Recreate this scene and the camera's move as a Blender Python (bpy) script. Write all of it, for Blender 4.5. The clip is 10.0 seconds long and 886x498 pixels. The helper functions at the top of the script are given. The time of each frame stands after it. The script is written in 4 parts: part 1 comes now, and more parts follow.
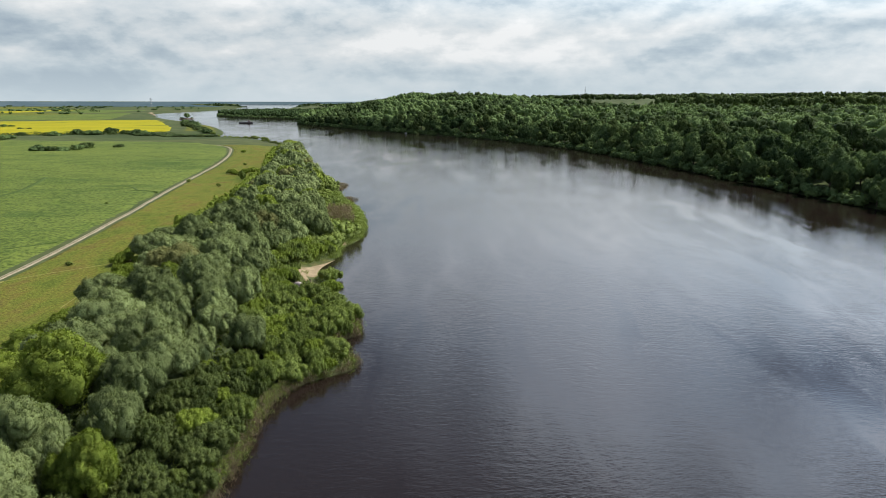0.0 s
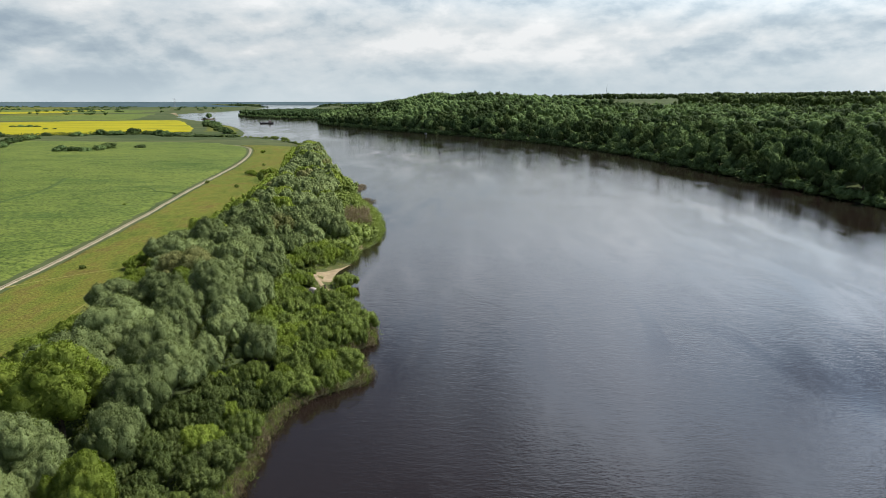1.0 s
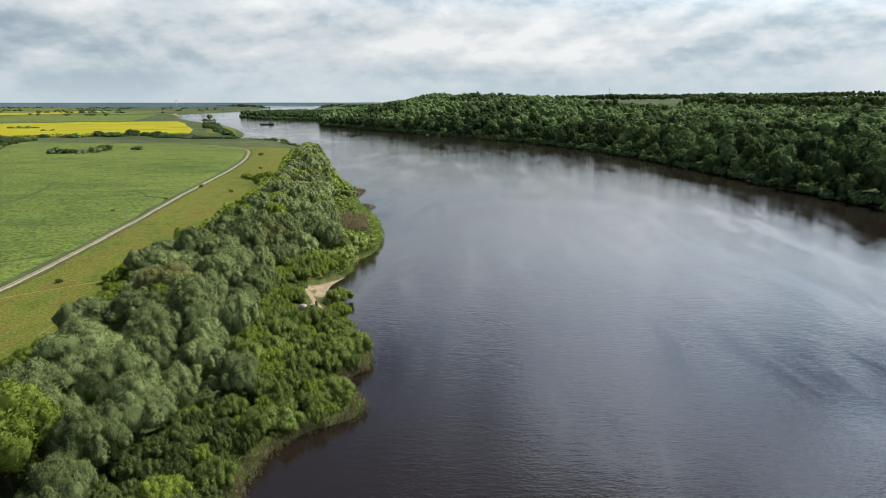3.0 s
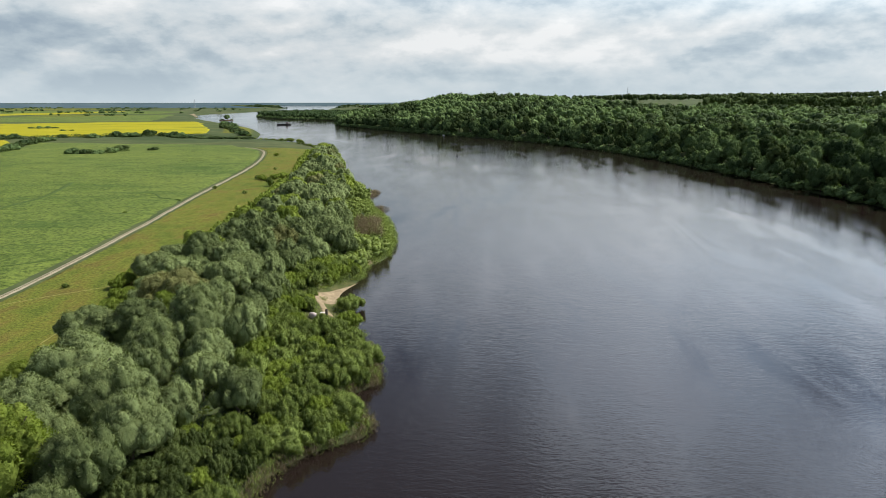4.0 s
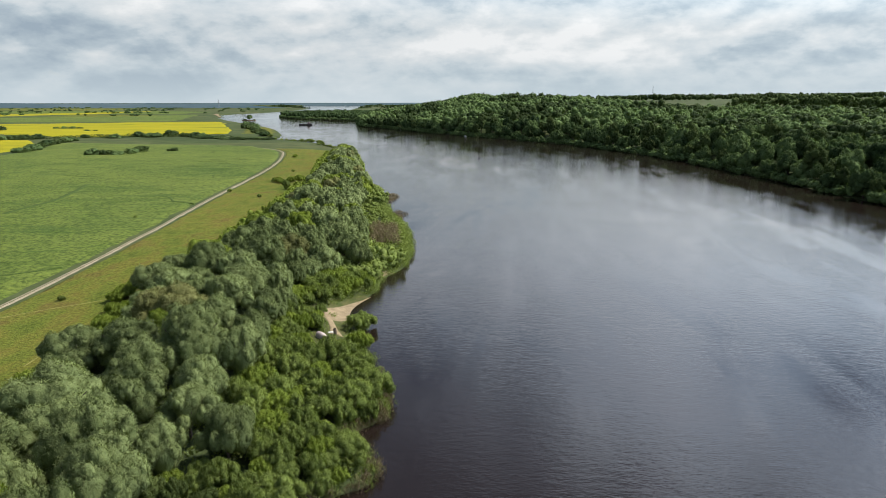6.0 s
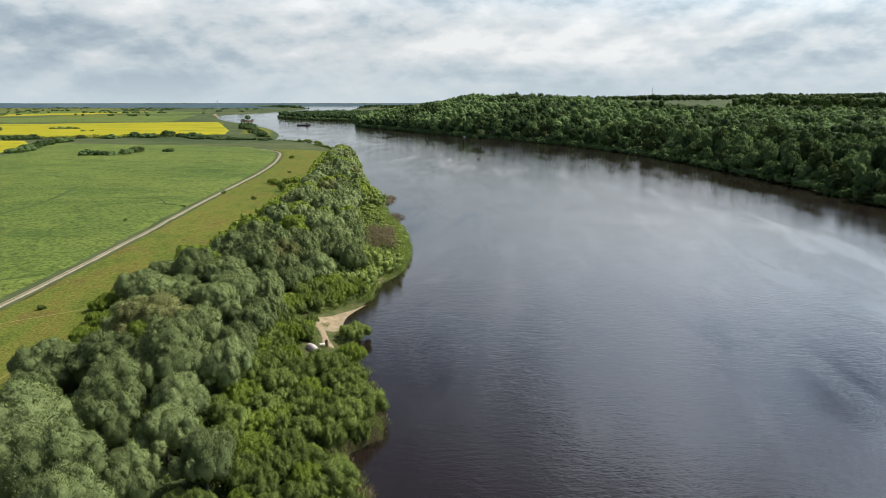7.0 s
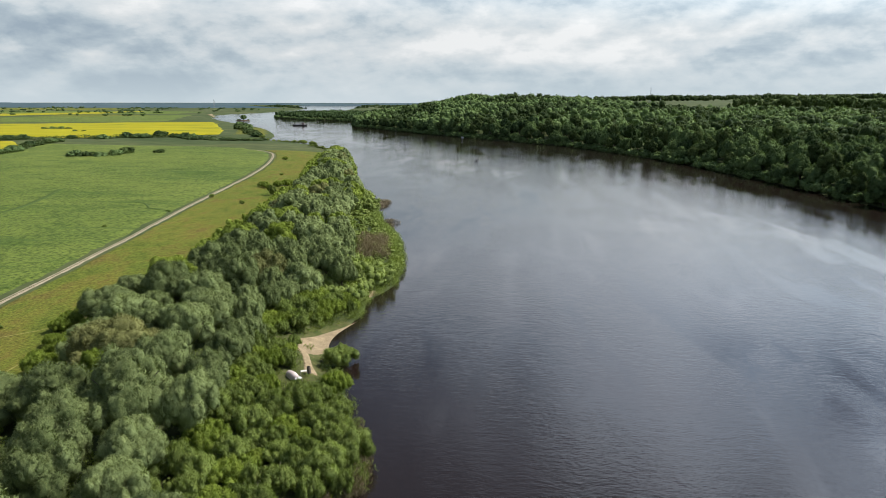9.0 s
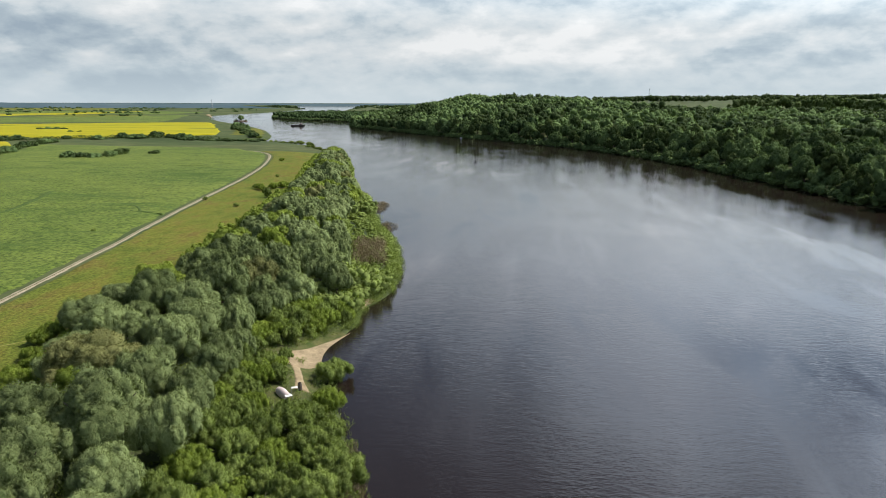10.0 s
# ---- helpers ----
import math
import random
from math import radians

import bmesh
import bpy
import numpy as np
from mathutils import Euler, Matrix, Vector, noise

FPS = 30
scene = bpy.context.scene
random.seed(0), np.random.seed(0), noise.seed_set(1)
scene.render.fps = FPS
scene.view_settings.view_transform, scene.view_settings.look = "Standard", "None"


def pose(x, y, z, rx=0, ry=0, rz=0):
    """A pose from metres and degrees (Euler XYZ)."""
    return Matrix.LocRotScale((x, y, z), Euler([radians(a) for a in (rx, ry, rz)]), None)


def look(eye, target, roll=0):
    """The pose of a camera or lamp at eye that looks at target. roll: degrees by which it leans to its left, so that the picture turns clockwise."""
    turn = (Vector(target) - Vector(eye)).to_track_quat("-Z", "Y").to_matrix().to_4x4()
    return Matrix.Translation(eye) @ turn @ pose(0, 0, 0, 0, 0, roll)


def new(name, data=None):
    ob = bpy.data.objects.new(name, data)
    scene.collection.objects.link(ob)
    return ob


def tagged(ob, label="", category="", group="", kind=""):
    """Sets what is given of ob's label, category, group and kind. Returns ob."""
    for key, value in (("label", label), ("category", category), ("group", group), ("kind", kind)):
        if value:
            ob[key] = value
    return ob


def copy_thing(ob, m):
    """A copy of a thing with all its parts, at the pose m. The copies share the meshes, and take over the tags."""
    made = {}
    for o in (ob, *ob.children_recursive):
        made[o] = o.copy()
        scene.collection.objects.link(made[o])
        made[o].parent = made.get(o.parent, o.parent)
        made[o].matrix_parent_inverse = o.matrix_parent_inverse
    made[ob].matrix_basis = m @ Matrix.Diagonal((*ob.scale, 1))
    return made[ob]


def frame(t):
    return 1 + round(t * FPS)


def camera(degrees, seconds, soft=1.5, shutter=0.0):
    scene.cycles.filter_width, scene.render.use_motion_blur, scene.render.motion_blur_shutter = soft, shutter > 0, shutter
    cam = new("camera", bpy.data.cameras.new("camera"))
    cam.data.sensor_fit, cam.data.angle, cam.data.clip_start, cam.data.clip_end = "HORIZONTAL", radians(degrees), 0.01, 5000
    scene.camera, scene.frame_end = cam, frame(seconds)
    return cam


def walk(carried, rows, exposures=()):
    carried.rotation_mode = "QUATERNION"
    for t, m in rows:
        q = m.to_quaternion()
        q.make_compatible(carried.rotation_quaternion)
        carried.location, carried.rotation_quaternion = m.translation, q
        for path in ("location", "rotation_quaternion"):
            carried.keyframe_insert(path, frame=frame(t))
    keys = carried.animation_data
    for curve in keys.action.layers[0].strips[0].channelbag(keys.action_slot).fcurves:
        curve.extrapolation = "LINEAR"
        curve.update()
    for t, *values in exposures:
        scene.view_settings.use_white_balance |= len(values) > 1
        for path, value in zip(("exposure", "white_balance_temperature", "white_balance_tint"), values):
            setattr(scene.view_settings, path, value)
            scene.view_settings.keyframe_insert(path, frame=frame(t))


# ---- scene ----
# ---- camera and its flight: seconds, eye, heading to the right, tilt down, roll ----
PATH = [
    (0.0, 0.00, 0.00, 36.00, 0.711, 13.135, 0.105),
    (0.1, 0.02, 0.40, 36.01, 0.700, 13.136, 0.092),
    (0.2, 0.04, 0.80, 36.02, 0.190, 13.137, 0.080),
    (0.3, 0.05, 1.19, 36.02, -0.360, 13.138, 0.067),
    (0.4, 0.07, 1.59, 36.03, -0.790, 13.139, 0.055),
    (0.5, 0.09, 1.99, 36.04, -1.006, 13.139, 0.043),
    (1.0, 0.20, 4.02, 36.13, -1.058, 13.145, -0.002),
    (1.5, 0.28, 6.11, 36.21, -1.055, 13.145, 0.000),
    (2.0, 0.33, 8.24, 36.29, -1.025, 13.130, -0.047),
    (2.5, 0.40, 10.39, 36.36, -0.998, 13.108, -0.035),
    (2.7, 0.41, 11.27, 36.39, -0.990, 13.105, -0.037),
    (3.8, 0.43, 16.20, 36.55, -2.640, 13.088, -0.055),
    (4.0, 0.43, 17.09, 36.58, -2.691, 13.087, -0.055),
    (4.2, 0.43, 17.96, 36.62, -3.330, 13.091, -0.062),
    (4.5, 0.44, 19.27, 36.68, -4.339, 13.098, -0.074),
    (5.0, 0.44, 21.51, 36.79, -4.732, 13.103, -0.067),
    (5.5, 0.48, 23.81, 36.83, -4.696, 13.094, -0.079),
    (5.7, 0.47, 24.77, 36.83, -4.670, 13.090, -0.075),
    (6.8, 0.35, 30.17, 36.77, -4.580, 13.050, -0.030),
    (7.0, 0.33, 31.16, 36.76, -4.562, 13.049, -0.023),
    (7.5, 0.26, 33.64, 36.78, -4.516, 13.053, 0.035),
    (8.0, 0.17, 36.07, 36.80, -4.471, 13.050, 0.044),
    (8.5, 0.07, 38.42, 36.81, -4.421, 13.056, 0.045),
    (9.0, -0.04, 40.73, 36.80, -4.369, 13.046, 0.074),
    (9.5, -0.24, 43.07, 36.85, -4.288, 13.013, 0.095),
    (10.0, -0.43, 45.39, 36.91, -4.226, 13.020, 0.113),
]


def flown(x, y, z, yaw, tilt, roll):
    a, b = radians(yaw), radians(tilt)
    way = Vector((math.sin(a) * math.cos(b), math.cos(a) * math.cos(b), -math.sin(b)))
    eye = Vector((x, y, z))
    return look(eye, eye + way * 100, roll)


cam = camera(68.57, 10.0, soft=0.65)
walk(cam, [(r[0], flown(*r[1:])) for r in PATH])

# ---- sky, clouds and sun ----
SUN_AZ, SUN_EL = 62.0, 52.0      # degrees right of the river's line, above the horizon
SUN_WAY = Vector((math.sin(radians(SUN_AZ)) * math.cos(radians(SUN_EL)), math.cos(radians(SUN_AZ)) * math.cos(radians(SUN_EL)), math.sin(radians(SUN_EL))))
CLOUD_SHIFT, CLOUD_LIGHT, SUN_GLOW = (3.0, 1.4, 0.0), 0.92, 6.0
world = bpy.data.worlds.new("world")
scene.world = world
world.use_nodes = True
wt = world.node_tree
wt.nodes.clear()


def nd(tree, kind, **kw):
    n = tree.nodes.new(kind)
    for k, v in kw.items():
        if k == "op":
            n.operation = v
        elif k == "ins":
            for i, x in v.items():
                n.inputs[i].default_value = x
    return n


def ln(tree, a, b, i=0, o=0):
    tree.links.new(a.outputs[o], b.inputs[i])
    return b


def ramp(tree, stops, interp="LINEAR"):
    r = tree.nodes.new("ShaderNodeValToRGB")
    r.color_ramp.interpolation = interp
    e = r.color_ramp.elements
    while len(e) < len(stops):
        e.new(0.5)
    for el, (p, c) in zip(e, stops):
        el.position = p
        el.color = (*c, 1) if len(c) == 3 else c
    return r


def math_n(tree, op, a, b=None):
    n = tree.nodes.new("ShaderNodeMath")
    n.operation = op
    for i, v in enumerate((a, b)):
        if v is None:
            continue
        if isinstance(v, (int, float)):
            n.inputs[i].default_value = v
        else:
            tree.links.new(v, n.inputs[i])
    return n.outputs[0]


def build_world():
    t = wt
    sky = nd(t, "ShaderNodeTexSky")
    sky.sky_type = "NISHITA"
    sky.sun_disc = False
    sky.sun_elevation = radians(SUN_EL)
    sky.sun_rotation = radians(SUN_AZ)
    bg_sky = nd(t, "ShaderNodeBackground", ins={1: 0.11})
    ln(t, sky, bg_sky)
    co = nd(t, "ShaderNodeTexCoord")
    sep = nd(t, "ShaderNodeSeparateXYZ")
    ln(t, co, sep)
    up = math_n(t, "MAXIMUM", sep.outputs[2], 0.0)
    wide = nd(t, "ShaderNodeVectorMath", op="MULTIPLY", ins={1: (1.0, 1.0, 2.2)})
    ln(t, co, wide)
    at = nd(t, "ShaderNodeVectorMath", op="ADD", ins={1: CLOUD_SHIFT})
    ln(t, wide, at)
    over2 = nd(t, "ShaderNodeVectorMath", op="ADD", ins={1: (CLOUD_SHIFT[0], CLOUD_SHIFT[1], CLOUD_SHIFT[2] + 0.04)})
    ln(t, wide, over2)
    layer = nd(t, "ShaderNodeVectorMath", op="MULTIPLY", ins={1: (1.0, 1.0, 5.0)})
    ln(t, co, layer)
    at2 = nd(t, "ShaderNodeVectorMath", op="ADD", ins={1: CLOUD_SHIFT})
    ln(t, layer, at2)
    # billows, the same a little higher up (their lit tops and grey bases), and broad banks
    one = nd(t, "ShaderNodeTexNoise", ins={2: 8.5, 3: 7.0, 4: 0.55, 8: 0.1})
    ln(t, at, one, 0)
    two = nd(t, "ShaderNodeTexNoise", ins={2: 8.5, 3: 7.0, 4: 0.55, 8: 0.1})
    ln(t, over2, two, 0)
    bank = nd(t, "ShaderNodeTexNoise", ins={2: 2.0, 3: 4.0, 4: 0.5, 8: 0.0})
    ln(t, at2, bank, 0)
    lit = math_n(t, "MULTIPLY", math_n(t, "SUBTRACT", one.outputs[0], two.outputs[0]), 0.66)
    k = math_n(t, "ADD", math_n(t, "ADD", math_n(t, "MULTIPLY", bank.outputs[0], 0.94), math_n(t, "MULTIPLY", one.outputs[0], 0.32)), lit)
    k = math_n(t, "SUBTRACT", k, 0.125)
    tone = ramp(t, [(0.30, (0.37, 0.46, 0.545)), (0.42, (0.50, 0.59, 0.655)), (0.50, (0.64, 0.71, 0.755)), (0.60, (0.75, 0.795, 0.82)), (0.70, (0.90, 0.92, 0.93))])
    t.links.new(k, tone.inputs[0])
    # clouds are whiter towards the sun
    dot = nd(t, "ShaderNodeVectorMath", op="DOT_PRODUCT", ins={1: tuple(SUN_WAY)})
    ln(t, co, dot)
    clear_of_haze = nd(t, "ShaderNodeMapRange", ins={1: 0.09, 2: 0.22, 3: 0.12, 4: 1.0})
    t.links.new(up, clear_of_haze.inputs[0])
    glow = math_n(t, "MULTIPLY", math_n(t, "POWER", math_n(t, "MAXIMUM", dot.outputs[1], 0.0), 3.2), clear_of_haze.outputs[0])
    high = nd(t, "ShaderNodeMapRange", ins={1: 0.10, 2: 0.22, 3: 0.0, 4: 0.25})
    t.links.new(up, high.inputs[0])
    gain = math_n(t, "ADD", math_n(t, "ADD", math_n(t, "MULTIPLY", glow, SUN_GLOW), CLOUD_LIGHT), high.outputs[0])
    bg_cloud = nd(t, "ShaderNodeBackground")
    # bluer bases overhead
    blue = ramp(t, [(0.12, (1, 1, 1)), (0.34, (0.86, 0.92, 1.06))])
    t.links.new(up, blue.inputs[0])
    both = nd(t, "ShaderNodeVectorMath", op="MULTIPLY")
    ln(t, tone, both)
    ln(t, blue, both, 1)
    ln(t, both, bg_cloud)
    t.links.new(gain, bg_cloud.inputs[1])
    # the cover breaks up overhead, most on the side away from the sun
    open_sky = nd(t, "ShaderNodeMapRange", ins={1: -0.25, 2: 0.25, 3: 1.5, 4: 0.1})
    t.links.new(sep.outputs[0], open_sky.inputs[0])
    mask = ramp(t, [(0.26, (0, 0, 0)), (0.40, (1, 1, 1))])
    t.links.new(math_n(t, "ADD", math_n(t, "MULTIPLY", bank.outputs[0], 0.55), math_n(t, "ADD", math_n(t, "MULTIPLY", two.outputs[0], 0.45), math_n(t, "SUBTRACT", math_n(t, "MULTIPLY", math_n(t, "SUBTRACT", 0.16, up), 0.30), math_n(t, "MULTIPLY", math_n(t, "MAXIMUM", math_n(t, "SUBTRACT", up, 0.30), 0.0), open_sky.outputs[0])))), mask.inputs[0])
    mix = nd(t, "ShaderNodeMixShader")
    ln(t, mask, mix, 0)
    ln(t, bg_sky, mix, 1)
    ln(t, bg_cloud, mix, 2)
    # pale haze low over the horizon
    haze = nd(t, "ShaderNodeBackground", ins={0: (0.60, 0.70, 0.76, 1), 1: 0.92})
    low = nd(t, "ShaderNodeMapRange", ins={1: 0.0, 2: 0.06, 3: 0.8, 4: 0.0})
    t.links.new(sep.outputs[2], low.inputs[0])
    mix2 = nd(t, "ShaderNodeMixShader")
    ln(t, low, mix2, 0)
    ln(t, mix, mix2, 1)
    ln(t, haze, mix2, 2)
    out = nd(t, "ShaderNodeOutputWorld")
    ln(t, mix2, out)


build_world()
sun = new("sun", bpy.data.lights.new("sun", "SUN"))
sun.data.energy = 5.0
sun.data.angle = radians(0.6)
sun.data.color = (1.0, 0.96, 0.89)
sun.matrix_world = look(SUN_WAY * 900, (0, 0, 0))
scene.view_settings.exposure = 0.0


# ---- materials ----
def material(name):
    m = bpy.data.materials.new(name)
    m.use_nodes = True
    m.node_tree.nodes.clear()
    return m, m.node_tree


def finish(t, shader):
    out = nd(t, "ShaderNodeOutputMaterial")
    t.links.new(shader, out.inputs[0])


def noise_n(t, scale, detail=4.0, rough=0.55, distort=0.0, vec=None):
    n = nd(t, "ShaderNodeTexNoise", ins={2: scale, 3: detail, 4: rough, 8: distort})
    if vec is not None:
        t.links.new(vec, n.inputs[0])
    return n


def place(t, sx=1.0, sy=1.0, sz=1.0, turn=0.0):
    """World-size coordinates, stretched."""
    g = nd(t, "ShaderNodeNewGeometry")
    m = nd(t, "ShaderNodeMapping")
    m.inputs[2].default_value = (0, 0, radians(turn))
    m.inputs[3].default_value = (sx, sy, sz)
    ln(t, g, m)
    return m.outputs[0]


def mixc(t, fac, a, b, mode="MIX"):
    n = nd(t, "ShaderNodeMix")
    n.data_type = "RGBA"
    n.blend_type = mode
    for i, v in ((0, fac), (6, a), (7, b)):
        if isinstance(v, (int, float)):
            n.inputs[i].default_value = v
        elif isinstance(v, tuple):
            n.inputs[i].default_value = (*v, 1)
        else:
            t.links.new(v, n.inputs[i])
    return n.outputs[2]


def surface(t, color, rough=0.9, bump=None, dist=0.05, strength=0.6, spec=0.2, metal=0.0):
    p = nd(t, "ShaderNodeBsdfPrincipled")
    if isinstance(color, tuple):
        p.inputs["Base Color"].default_value = (*color, 1)
    else:
        t.links.new(color, p.inputs["Base Color"])
    p.inputs["Roughness"].default_value = rough
    p.inputs["Metallic"].default_value = metal
    p.inputs["Specular IOR Level"].default_value = spec
    if bump is not None:
        b = nd(t, "ShaderNodeBump", ins={0: strength, 1: dist})
        t.links.new(bump, b.inputs["Height"])
        t.links.new(b.outputs[0], p.inputs["Normal"])
    return p


def mat_meadow():
    m, t = material("meadow_grass")
    big = noise_n(t, 0.03, 5, 0.6, vec=place(t))
    mid = noise_n(t, 0.22, 6, 0.65, vec=place(t, 1, 0.5, 1))
    fine = noise_n(t, 2.2, 4, 0.7, vec=place(t))
    c1 = ramp(t, [(0.30, (0.060, 0.086, 0.015)), (0.45, (0.103, 0.125, 0.021)), (0.56, (0.136, 0.125, 0.026)), (0.66, (0.125, 0.084, 0.029))])
    t.links.new(mid.outputs[0], c1.inputs[0])
    c2 = ramp(t, [(0.36, (0.073, 0.107, 0.017)), (0.60, (0.142, 0.131, 0.024))])
    t.links.new(big.outputs[0], c2.inputs[0])
    c = mixc(t, 0.35, c1.outputs[0], c2.outputs[0])
    f = ramp(t, [(0.34, (0.5, 0.52, 0.5)), (0.66, (1.38, 1.36, 1.3))])
    t.links.new(fine.outputs[0], f.inputs[0])
    c = mixc(t, 1.0, c, f.outputs[0], "MULTIPLY")
    finish(t, surface(t, c, 0.95, fine.outputs[0], 0.25, 0.7, 0.05).outputs[0])
    return m


def mat_grass():
    m, t = material("rough_grass")
    big = noise_n(t, 0.008, 6, 0.6, 0.8, vec=place(t, 0.7, 1.5, 1))
    mid = noise_n(t, 0.10, 6, 0.65, vec=place(t, 0.7, 1.3, 1))
    c1 = ramp(t, [(0.32, (0.048, 0.066, 0.024)), (0.48, (0.066, 0.083, 0.032)), (0.62, (0.088, 0.096, 0.040)), (0.75, (0.104, 0.094, 0.046))])
    t.links.new(big.outputs[0], c1.inputs[0])
    f = ramp(t, [(0.3, (0.65, 0.68, 0.65)), (0.7, (1.2, 1.2, 1.2))])
    t.links.new(mid.outputs[0], f.inputs[0])
    c = mixc(t, 1.0, c1.outputs[0], f.outputs[0], "MULTIPLY")
    finish(t, surface(t, c, 0.95, mid.outputs[0], 0.3, 0.5, 0.05).outputs[0])
    return m


def mat_crop():
    m, t = material("green_crop")
    big = noise_n(t, 0.012, 4, 0.6, 0.6, vec=place(t, 1, 1.6, 1, 20))
    mid = noise_n(t, 0.09, 7, 0.62, 0.8, vec=place(t, 0.8, 1.4, 1, 25))
    fine = noise_n(t, 1.5, 7, 0.72, vec=place(t, 0.7, 0.6, 1, 12))
    c1 = ramp(t, [(0.32, (0.059, 0.091, 0.015)), (0.46, (0.091, 0.123, 0.024)), (0.64, (0.119, 0.147, 0.030))])
    t.links.new(mid.outputs[0], c1.inputs[0])
    c2 = ramp(t, [(0.36, (0.047, 0.082, 0.015)), (0.60, (0.134, 0.158, 0.032))])
    t.links.new(big.outputs[0], c2.inputs[0])
    c = mixc(t, 0.4, c1.outputs[0], c2.outputs[0])
    f = ramp(t, [(0.36, (0.36, 0.43, 0.36)), (0.5, (0.97, 0.97, 0.97)), (0.66, (1.55, 1.46, 1.25))])
    t.links.new(fine.outputs[0], f.inputs[0])
    c = mixc(t, 1.0, c, f.outputs[0], "MULTIPLY")
    # lodged and trodden streaks
    st = noise_n(t, 0.035, 6, 0.7, 1.5, vec=place(t, 0.6, 2.2, 1, 15))
    sm = ramp(t, [(0.57, (0.000, 0.000, 0.000)), (0.61, (0.9, 0.9, 0.9)), (0.64, (0.000, 0.000, 0.000))])
    t.links.new(st.outputs[0], sm.inputs[0])
    c = mixc(t, sm.outputs[0], c, (0.050, 0.084, 0.017))
    finish(t, surface(t, c, 0.9, fine.outputs[0], 0.3, 0.5, 0.08).outputs[0])
    return m


def mat_rape():
    m, t = material("flowering_rape")
    mid = noise_n(t, 0.02, 6, 0.6, 0.5, vec=place(t, 0.6, 1.5, 1))
    fine = noise_n(t, 0.6, 4, 0.7, vec=place(t))
    c1 = ramp(t, [(0.28, (0.10, 0.13, 0.018)), (0.42, (0.27, 0.245, 0.011)), (0.7, (0.345, 0.30, 0.013))])
    t.links.new(mid.outputs[0], c1.inputs[0])
    f = ramp(t, [(0.3, (0.8, 0.8, 0.8)), (0.7, (1.1, 1.1, 1.1))])
    t.links.new(fine.outputs[0], f.inputs[0])
    c = mixc(t, 1.0, c1.outputs[0], f.outputs[0], "MULTIPLY")
    finish(t, surface(t, c, 0.9, fine.outputs[0], 0.3, 0.4, 0.05).outputs[0])
    return m


def mat_earth(name, lo, hi, scale=0.8):
    m, t = material(name)
    a = noise_n(t, scale, 6, 0.65, vec=place(t))
    b = noise_n(t, scale * 7, 4, 0.6, vec=place(t))
    r = ramp(t, [(0.3, lo), (0.7, hi)])
    t.links.new(a.outputs[0], r.inputs[0])
    f = ramp(t, [(0.3, (0.75, 0.75, 0.75)), (0.7, (1.15, 1.15, 1.15))])
    t.links.new(b.outputs[0], f.inputs[0])
    c = mixc(t, 1.0, r.outputs[0], f.outputs[0], "MULTIPLY")
    finish(t, surface(t, c, 0.95, b.outputs[0], 0.06, 0.6, 0.1).outputs[0])
    return m


def mat_water():
    m, t = material("river_water")
    # ripples at three sizes, rougher and calmer reaches
    rip = noise_n(t, 1.0, 4, 0.6, 0.3, vec=place(t, 0.55, 1.25, 1, 14))
    chop = noise_n(t, 3.2, 2, 0.5, 0.2, vec=place(t, 0.6, 1.2, 1, -10))
    swell = noise_n(t, 0.16, 3, 0.5, 0.4, vec=place(t, 1, 0.6, 1, -20))
    reach = noise_n(t, 0.018, 5, 0.6, 1.0, vec=place(t, 1.3, 0.55, 1, 12))
    lanes = noise_n(t, 0.055, 4, 0.6, 0.8, vec=place(t, 1.7, 0.35, 1, 14))
    amp = ramp(t, [(0.34, (0.2, 0.2, 0.2)), (0.46, (0.75, 0.75, 0.75)), (0.62, (1, 1, 1))])
    t.links.new(reach.outputs[0], amp.inputs[0])
    lane = nd(t, "ShaderNodeMapRange", ins={1: 0.38, 2: 0.50, 3: 0.40, 4: 1.0})
    t.links.new(lanes.outputs[0], lane.inputs[0])
    h = math_n(t, "ADD", math_n(t, "ADD", math_n(t, "MULTIPLY", rip.outputs[0], 0.044), math_n(t, "MULTIPLY", chop.outputs[0], 0.026)), math_n(t, "MULTIPLY", swell.outputs[0], 0.05))
    b = nd(t, "ShaderNodeBump", ins={1: 1.0})
    t.links.new(math_n(t, "MULTIPLY", amp.outputs[0], lane.outputs[0]), b.inputs[0])
    t.links.new(h, b.inputs["Height"])
    p = nd(t, "ShaderNodeBsdfPrincipled")
    p.inputs["Base Color"].default_value = (0.0135, 0.0090, 0.0070, 1)
    p.inputs["IOR"].default_value = 1.333
    rr = nd(t, "ShaderNodeMapRange", ins={1: 0.35, 2: 0.65, 3: 0.04, 4: 0.09})
    t.links.new(reach.outputs[0], rr.inputs[0])
    t.links.new(rr.outputs[0], p.inputs["Roughness"])
    t.links.new(b.outputs[0], p.inputs["Normal"])
    finish(t, p.outputs[0])
    return m


